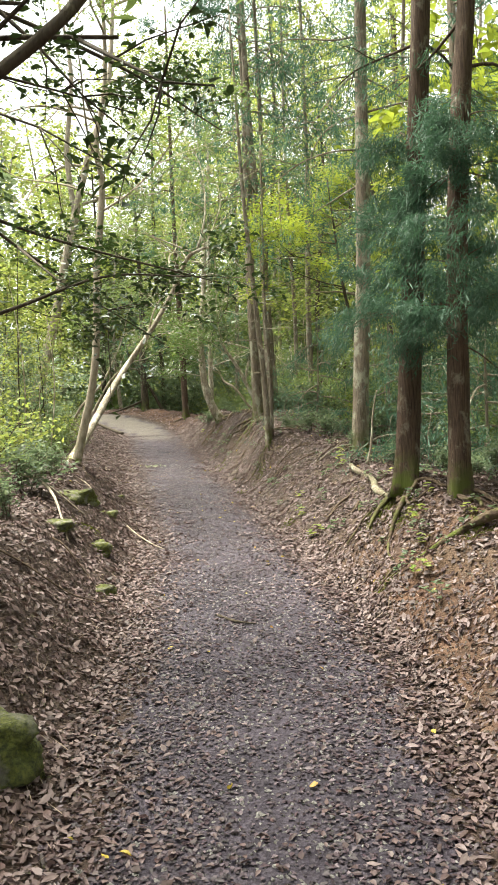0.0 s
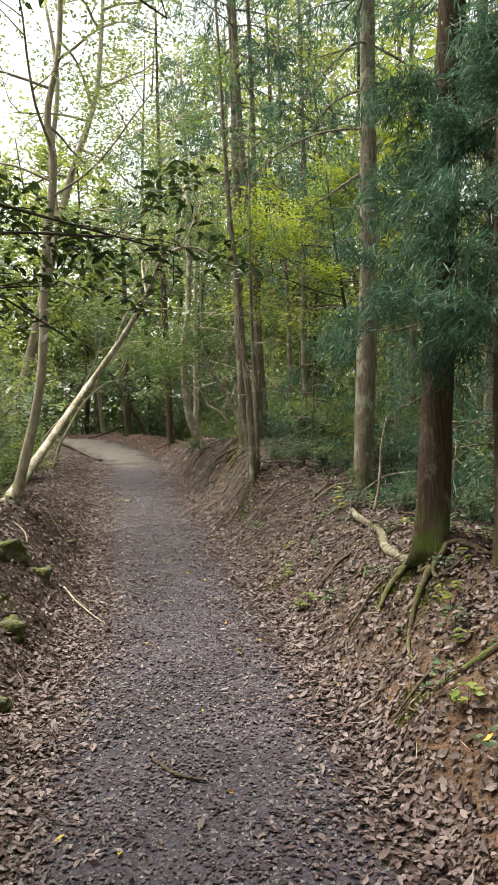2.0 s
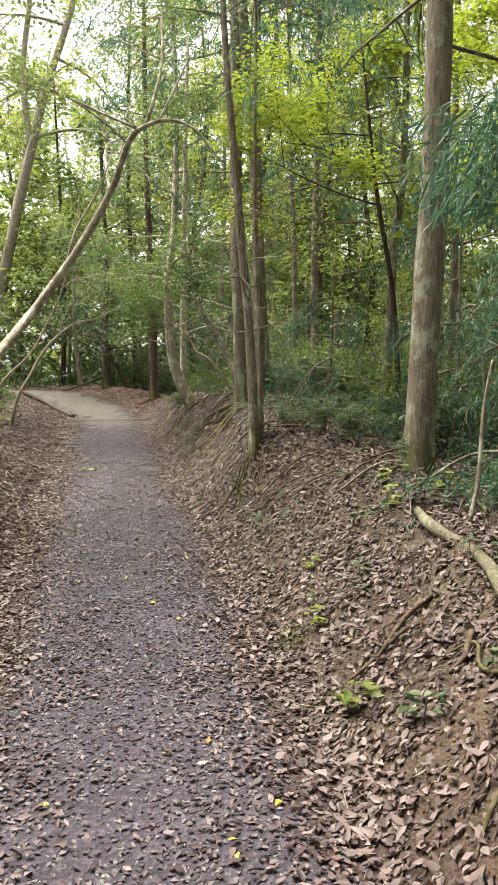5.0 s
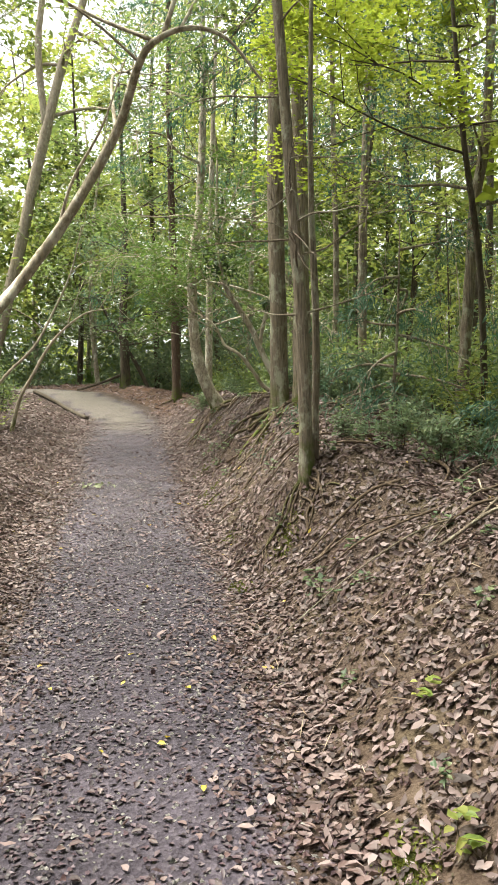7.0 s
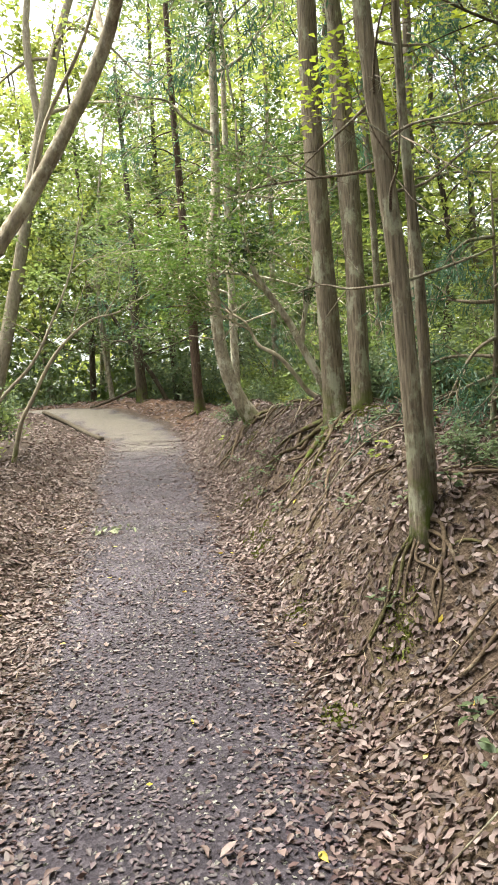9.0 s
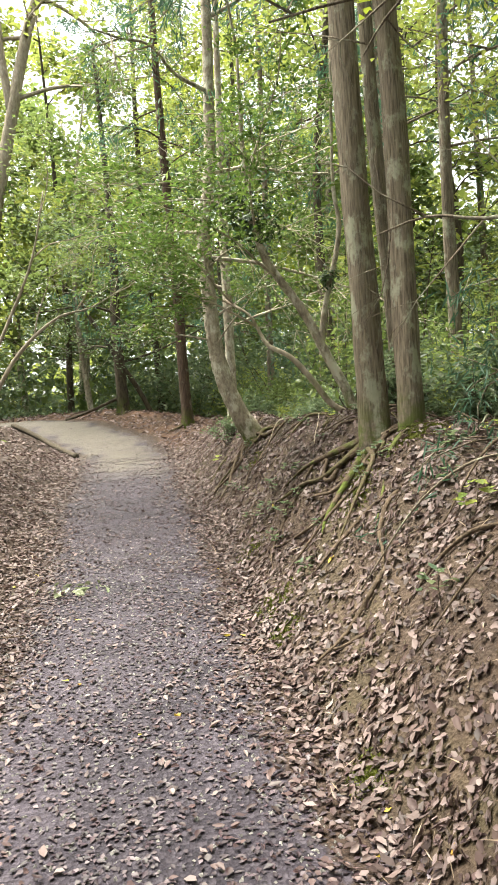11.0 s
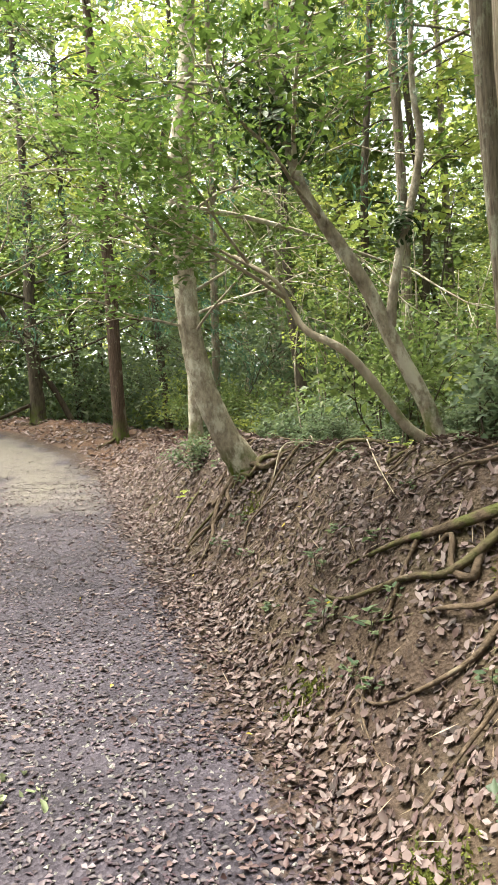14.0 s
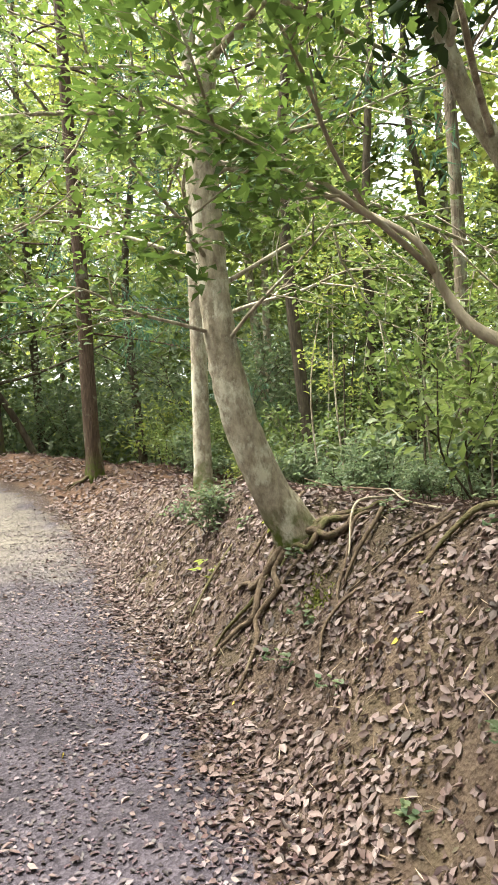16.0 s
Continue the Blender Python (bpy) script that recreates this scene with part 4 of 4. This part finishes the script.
branch("fallen_log", "pale broken log lying along the crest of the bank", [(1.22, 9.5, 0.1), (1.24, 9.2, 0.07), (1.33, 8.6, 0.03), (1.28, 8.0, 0.04), (1.34, 7.35, 0.0)], (0.022, 0.036, 0.032, 0.04, 0.038), BARK_CEDAR, 0.3, "log", side=[([(1.3, 8.7, 0.98), (1.36, 8.75, 1.2), (1.4, 8.8, 1.55), (1.46, 8.85, 1.8)], (0.014, 0.012, 0.006))])
branch("edging_log", "dark timber laid along the path's edge", [(-3.95, 24.3, 0.03), (-4.55, 25.15, 0.05), (-5.2, 26.05, 0.05), (-5.9, 26.95, 0.05)], (0.05, 0.05, 0.045), BARK_DARK, 0.0, "log")
branch("fallen_branch", "grey dead bough propped against the dark tree", [(-3.75, 27.4, 0.35), (-4.2, 27.5, 0.22), (-4.7, 27.6, 0.08), (-4.95, 27.65, 0.03)], (0.035, 0.03, 0.02), BARK_DARK, 0.0, "stick", "dead sticks")
branch("mossy_root", "thick mossy root crossing the bank", [(2.1, 5.3, 0.12), (1.75, 5.5, 0.09), (1.5, 5.65, 0.06), (1.2, 5.7, 0.02), (0.95, 5.75, 0.02)], (0.05, 0.04, 0.026, 0.014, 0.008), ROOT, 0.9, "root")
branch("mossy_root", "mossy root curling down the bank's cut face", [(1.25, 7.0, 0.05), (1.1, 6.95, 0.05), (1.02, 6.85, 0.02), (0.95, 6.8, 0.0)], (0.026, 0.018, 0.013, 0.007), ROOT, 0.55, "root")
branch("mossy_root", "mossy root curling down the bank's cut face", [(1.32, 6.75, 0.04), (1.2, 6.6, 0.05), (1.1, 6.4, 0.03), (1.08, 6.1, 0.01)], (0.024, 0.017, 0.011, 0.005), ROOT, 0.55, "root")
for k, (pts, rad, moss) in enumerate([
        ([(0.1, 15.95, 0.06), (-0.1, 15.75, 0.1), (-0.2, 15.5, 0.08), (-0.3, 15.3, 0.02)], 0.04, 1.6),
        ([(0.08, 16.05, 0.06), (-0.12, 16.2, 0.06), (-0.3, 16.5, 0.05), (-0.45, 16.9, 0.02)], 0.038, 1.0),
        ([(0.1, 16.1, 0.05), (-0.15, 16.05, 0.07), (-0.35, 16.2, 0.05), (-0.5, 16.6, 0.03), (-0.6, 17.1, 0.0)], 0.03, 0.5),
        ([(0.1, 15.9, 0.05), (-0.1, 15.9, 0.06), (-0.3, 16.0, 0.05), (-0.45, 16.3, 0.02)], 0.026, 0.3),
        ([(0.15, 15.85, 0.08), (0.1, 15.6, 0.1), (-0.03, 15.35, 0.06), (-0.2, 15.1, 0.02)], 0.03, 0.4),
        ([(-0.1, 15.8, 0.05), (-0.3, 15.75, 0.05), (-0.5, 15.9, 0.03), (-0.6, 16.2, 0.02)], 0.02, 0.0),
        ([(-0.2, 16.4, 0.05), (-0.4, 16.3, 0.05), (-0.55, 16.05, 0.03), (-0.62, 15.6, 0.01)], 0.016, 0.0),
        ([(0.45, 15.9, 0.05), (0.25, 15.6, 0.06), (0.1, 15.2, 0.04), (0.0, 14.9, 0.02)], 0.03, 1.4)]):
    branch("exposed_root", "exposed root running down the earth bank", [(x + 0.03 * math.sin(9 * i + k), y + 0.05 * math.sin(5 * i + 2 * k), h * 0.6) for i, (x, y, h) in enumerate(pts)], (rad * 0.75, rad * 0.55, rad * 0.36, rad * 0.15), ROOT, moss * 0.6, "root", "roots on the bank")
r = np.random.default_rng(15)
for k in range(46):
    y = 5.5 + 16 * r.uniform()
    x = float(np.interp(y, Y_R, X_R)) + float(np.interp(y, Y_H, W_R)) * r.uniform(0.25, 1.5)
    a, pts = r.uniform(2.2, 4.6), []
    n = 5
    ln = r.uniform(0.3, 0.9)
    for i in range(n):
        pts.append((x, y, 0.02 + 0.02 * r.uniform() - (0.02 if i in (0, n - 1) else 0)))
        a += r.normal() * 0.45
        x, y = x + math.cos(a) * ln / n, y + math.sin(a) * ln / n
        if land(x, y)[1] < 0.12:
            break
    if len(pts) < 3:
        continue
    rad = r.uniform(0.006, 0.015)
    branch("exposed_root", "thin exposed root on the earth bank", pts, (rad, rad, rad * 0.5), ROOT, 0.3 if r.uniform() < 0.3 else 0, "root", "roots on the bank")
for k in range(60):
    y = 4.5 + 17 * r.uniform()
    right = r.uniform() < 0.62
    x = float(np.interp(y, Y_R, X_R)) + r.uniform(0.9, 3.0) if right else float(np.interp(y, Y_L, X_L)) - r.uniform(0.2, 2.0)
    a, ln, rad = r.uniform(0, 6.28), r.uniform(0.25, 1.1), r.uniform(0.004, 0.011)
    pts = [(x + math.cos(a) * ln * s + 0.05 * r.normal(), y + math.sin(a) * ln * s, 0.025 + 0.05 * r.uniform()) for s in (0, 0.33, 0.66, 1)]
    branch("fallen_branch", "bare dead stick lying among fallen leaves", pts, (rad, rad * 0.8, rad * 0.4), BARK_PALE if r.uniform() < 0.5 else ROOT, 0, "stick", "dead sticks")
for k in range(70):
    x, y = r.uniform(0.55, 2.6), r.uniform(10.6, 15.4)
    a, ln, rad = r.uniform(-0.6, 1.2) + 3.14 * (k % 2), r.uniform(0.4, 1.5), r.uniform(0.004, 0.012)
    pts = [(x + math.cos(a) * ln * q, y + math.sin(a) * ln * q * 0.6, 0.015 + (0.12 * r.uniform() if 0 < q < 1 else 0.0)) for q in (0, 0.33, 0.66, 1)]
    branch("fallen_branch", "grey dead branch in a heap of brushwood", pts, (rad, rad * 0.8, rad * 0.4), BARK_CEDAR if r.uniform() < 0.5 else ROOT, 0, "stick", "brushwood")
branch("fallen_branch", "long pale dead bough lying on the leaf slope", [(-2.6, 8.9, 0.12), (-2.2, 8.1, 0.12), (-1.9, 7.5, 0.08), (-1.6, 6.7, 0.03)], (0.018, 0.014, 0.008), BARK_PALE, 0, "stick", "dead sticks")
branch("fallen_branch", "long pale dead bough lying on the leaf slope", [(-2.7, 8.3, 0.2), (-2.2, 8.0, 0.15), (-1.7, 7.9, 0.06)], (0.012, 0.01, 0.005), BARK_PALE, 0, "stick", "dead sticks")
branch("fallen_branch", "small dark twig lying on the path", [(-0.28, 5.6, 0.01), (-0.16, 5.42, 0.012), (-0.02, 5.36, 0.01)], (0.009, 0.009, 0.005), BARK_DARK, 0, "stick", "dead sticks")


def leaf_clump(name, at, spread, count, mat, size, label, category, seed):
    r = np.random.default_rng(seed)
    c = r.normal(size=(count, 3)) * spread
    v, f = leaf_block(c, size[0], size[1], 0.4, None, 0.25, seed, 6)
    ob = new(name, mesh_of(name, v, f, mat))
    ob.location = at
    return tagged(ob, label, category, kind="stuff")


leaf_clump("leaf_clump", (-0.56, 17.28, 3.5), (0.15, 0.12, 0.13), 420, LEAF_DARK, (0.07, 0.03), "dark matted clump of leaves in a tree's boughs", "leaf clump", 301)
leaf_clump("leaf_clump", (-0.72, 17.3, 3.68), (0.10, 0.1, 0.09), 220, LEAF_DARK, (0.07, 0.03), "dark matted clump of leaves in a tree's boughs", "leaf clump", 302)
leaf_clump("leaf_clump", (0.06, 17.28, 2.95), (0.045, 0.045, 0.05), 120, LEAF_DARK, (0.05, 0.025), "dark gnarl of leaves at a fork of the trunk", "leaf clump", 303)
leaf_clump("fallen_sprig", (-1.96, 15.92, land_z(-1.96, 15.92) + 0.02), (0.1, 0.09, 0.006), 30, LEAF_PALE, (0.075, 0.035), "pale green fallen sprig lying on the path", "sprig", 304)


def seedling(seed):
    r = np.random.default_rng(seed)
    top = thing("seedling", (0, 0, -50), "small green seedling growing on the bank", "plant", "seedlings on the bank")
    part("stem", tubes_mesh("stem", [tube(spline([(0, 0, -0.02), (0.01, 0, 0.05), (0.015, 0.01, 0.1)], 3), (0.003, 0.002), 4)], BARK_DARK), top)
    n = 14
    a = r.uniform(0, 6.28, n)
    d = r.uniform(0.02, 0.085, n)
    c = np.stack([d * np.cos(a), d * np.sin(a), r.uniform(0.03, 0.12, n)], 1)
    v, f = leaf_block(c, 0.065, 0.035, 0.75, np.stack([np.cos(a), np.sin(a), 0 * a], 1), 0.2, seed, 6)
    part("foliage", mesh_of("foliage", v, f, LEAF_SHRUB if seed % 2 else LEAF_LIGHT), top)
    return top


seedlings = [seedling(k) for k in (201, 202, 203)]
set_out(seedlings, (0.5, 0.2, 0.3), 150, (-1.6, 2.2, 5, 20), lambda u, v, x, y: 0.2 < u < 1.8, (0.6, 1.2), 92, 0.1)
for ob in seedlings:
    for o in list(ob.children_recursive) + [ob]:
        bpy.data.objects.remove(o)


# ---- leaf litter and gravel ----
def strewn(name, count, zone, density, mat, length, width, seed, label, shape=4, lift=0.012, flat=0.78):
    r = np.random.default_rng(seed)
    x, y = r.uniform(zone[0], zone[1], count), zone[2] + (zone[3] - zone[2]) * r.uniform(0, 1, count) ** 1.25
    z, u, v = land(x, y)
    ok = r.uniform(size=count) < density(u, v, x, y)
    c = np.stack([x, y, z + r.uniform(0.002, lift, count)], 1)[ok]
    e = 0.04
    lie = np.stack([-(land(x + e, y)[0] - z) / e, -(land(x, y + e)[0] - z) / e, np.ones(count)], 1)[ok]
    vv, f = leaf_block(c, length, width, flat, None, 0.2, seed, shape, 0.0, lie / np.linalg.norm(lie, axis=1)[:, None])
    return tagged(new(name, mesh_of(name, vv, f, mat)), label, "leaf litter", kind="stuff")


patchy = lambda x, y, s, k: np.clip(0.5 + 2.0 * waves(x, y, s, k), 0, 1)
strewn("leaf_litter", 160000, (-4.5, 3.0, 1.2, 25), lambda u, v, x, y: np.where(np.maximum(u, v) > 0, 1.0, np.exp(-np.minimum(-u, -v) / 0.1)) * np.where(u > 0.1, (0.4 + 0.8 * patchy(x, y, 0.7, 71)) * (0.5 + 0.5 * smooth((y - 5) / 3)), 1), LITTER, 0.056, 0.028, 72, "brown and tan fallen leaves on the banks", 6, 0.026, 0.8)
strewn("leaf_litter", 110000, (-2.6, 2.6, 3, 24), lambda u, v, x, y: ((u > -0.05) & (u < 1.25)) * (0.25 + 0.9 * patchy(x, y, 0.5, 79)) * (0.5 + 0.5 * smooth((y - 5) / 3)), LITTER, 0.044, 0.022, 80, "tan and brown fallen leaves on the steep bank", 6, 0.028, 0.76)
strewn("leaf_litter", 30000, (-10, 7, 5, 33), lambda u, v, x, y: (np.maximum(u, v) > 0.1) * ((x < -4.4) | (x > 2.9) | (y > 24)), LITTER, 0.11, 0.055, 73, "brown fallen leaves under the trees", 4, 0.03)
strewn("leaf_litter", 240000, (-5.2, 1.3, 1.2, 27), lambda u, v, x, y: (np.maximum(u, v) < 0.05) * smooth((28 - y) / 6) * (0.42 + 0.58 * patchy(x, y, 1.1, 75) + 0.5 * np.exp(-np.minimum(-u, -v) / 0.25)), PATH_LITTER, 0.032, 0.018, 74, "dark trodden leaves on the gravel path", 4, 0.007, 0.86)
strewn("leaf_litter", 1500, (-2.5, 1.8, 1.5, 20), lambda u, v, x, y: 0.12 + 0 * x, YELLOW, 0.045, 0.024, 76, "few yellow fallen leaves", 6, 0.02)

strewn("leaf_litter", 34000, (-2.4, 1.2, 1.5, 22), lambda u, v, x, y: ((u > -0.22) & (u < 0.14)) * np.exp(-np.abs(u + 0.03) / 0.12), LITTER, 0.05, 0.026, 83, "drift of fallen leaves along the foot of the bank", 6, 0.035)
strewn("leaf_litter", 150000, (-4.2, 1.3, 1.2, 23), lambda u, v, x, y: np.exp(-np.abs(np.maximum(u, v) + 0.16) / 0.24) * (0.3 + 0.7 * patchy(x, y, 0.9, 96)), EDGE_LITTER, 0.04, 0.022, 97, "wine-red and brown leaves along the path's edges", 6, 0.016, 0.82)
strewn("leaf_litter", 14000, (-8, 0.5, 23.5, 31), lambda u, v, x, y: (np.maximum(u, v) > 0.05) * (0.5 + 0.5 * patchy(x, y, 0.8, 85)), LITTER, 0.085, 0.04, 84, "fallen leaves on the earth mound at the bend", 4, 0.03)

CRUMBS = leaf_material("leaf_crumbs", [(0.02, 0.013, 0.011), (0.05, 0.031, 0.025), (0.09, 0.058, 0.046), (0.035, 0.022, 0.02), (0.14, 0.10, 0.085), (0.065, 0.06, 0.03)], (0.1, 0.07, 0.05), 0.05, 0.7)
strewn("leaf_litter", 170000, (-2.8, 2.4, 1.5, 21), lambda u, v, x, y: ((u > -0.08) & (u < 1.5) | (v > -0.05) & (v < 1.2)) * (0.35 + 0.65 * patchy(x, y, 0.4, 98)), CRUMBS, 0.026, 0.013, 99, "crumbled brown leaf mould on the banks", 4, 0.012, 0.7)
strewn("twig_litter", 16000, (-3.6, 2.6, 2, 24), lambda u, v, x, y: (np.maximum(u, v) > -0.1) * (0.3 + 0.6 * patchy(x, y, 0.6, 86)), TWIG, 0.11, 0.004, 87, "thin dead twigs scattered over the leaves", 4, 0.045, 0.6)


def moss_patch(spots, seed):
    """Cushions of moss: short green tufts packed on the ground."""
    r = np.random.default_rng(seed)
    c = []
    for x, y, rad, n in spots:
        a, d = r.uniform(0, 6.28, n), rad * np.sqrt(r.uniform(0, 1, n)) * (0.6 + 0.4 * np.sin(r.uniform(0, 6.28, n) * 3))
        px, py = x + d * np.cos(a), y + 1.4 * d * np.sin(a)
        c.append(np.stack([px, py, land(px, py)[0] + 0.008], 1))
    c = np.concatenate(c)
    v, f = leaf_block(c, 0.028, 0.012, 0.2, np.tile([0.0, 0.0, 1.0], (len(c), 1)), 0.2, seed)
    return tagged(new("moss", mesh_of("moss", v, f, MOSS)), "bright green moss cushions on bank and roots", "moss", kind="stuff")


moss_patch([(1.16, 7.0, 0.2, 1600), (1.3, 6.65, 0.16, 1000), (1.0, 5.75, 0.16, 900), (1.6, 5.6, 0.2, 900), (0.02, 15.75, 0.2, 1200), (0.42, 15.6, 0.22, 1500), (-0.02, 15.4, 0.14, 800), (-0.62, 15.15, 0.16, 1300), (-0.55, 14.7, 0.12, 700), (-0.15, 11.9, 0.1, 500), (0.15, 12.1, 0.12, 500), (0.4, 9.0, 0.12, 500), (-0.75, 16.4, 0.12, 600), (-0.3, 13.2, 0.1, 400), (-0.7, 18.7, 0.09, 300), (0.6, 8.2, 0.12, 400), (-1.6, 7.5, 0.18, 500), (-1.0, 21.0, 0.14, 500)], 95)


def pebbles(count, seed):
    """Small angular stones trodden into the path."""
    r = np.random.default_rng(seed)
    x, y = r.uniform(-2.6, 1.0, count), 1.2 + 16 * r.uniform(0, 1, count) ** 1.3
    z, u, v = land(x, y)
    ok = np.maximum(u, v) < -0.1
    c = np.stack([x, y, z], 1)[ok]
    n = len(c)
    s = r.uniform(0.004, 0.013, n)[:, None] * r.uniform(0.6, 1.3, (n, 3))
    octa = np.array([(1, 0, 0), (0, 1, 0), (-1, 0, 0), (0, -1, 0), (0, 0, 0.7), (0, 0, -0.5)], float)
    a = r.uniform(0, 6.28, n)
    rot = np.stack([np.cos(a), -np.sin(a), np.sin(a), np.cos(a)], 1).reshape(n, 2, 2)
    v3 = octa[None] * s[:, None] + 0.25 * s[:, None] * r.normal(size=(n, 6, 3))
    v3[:, :, :2] = np.einsum("nij,nkj->nki", rot, v3[:, :, :2])
    f = np.array([(0, 1, 4), (1, 2, 4), (2, 3, 4), (3, 0, 4), (1, 0, 5), (2, 1, 5), (3, 2, 5), (0, 3, 5)])
    me = mesh_of("gravel", (v3 + c[:, None]).reshape(-1, 3), (np.arange(n)[:, None, None] * 6 + f).reshape(-1, 3), GRAVEL, flat=True)
    return tagged(new("gravel", me), "grey gravel stones trodden into the path", "gravel", kind="stuff")


pebbles(26000, 91)
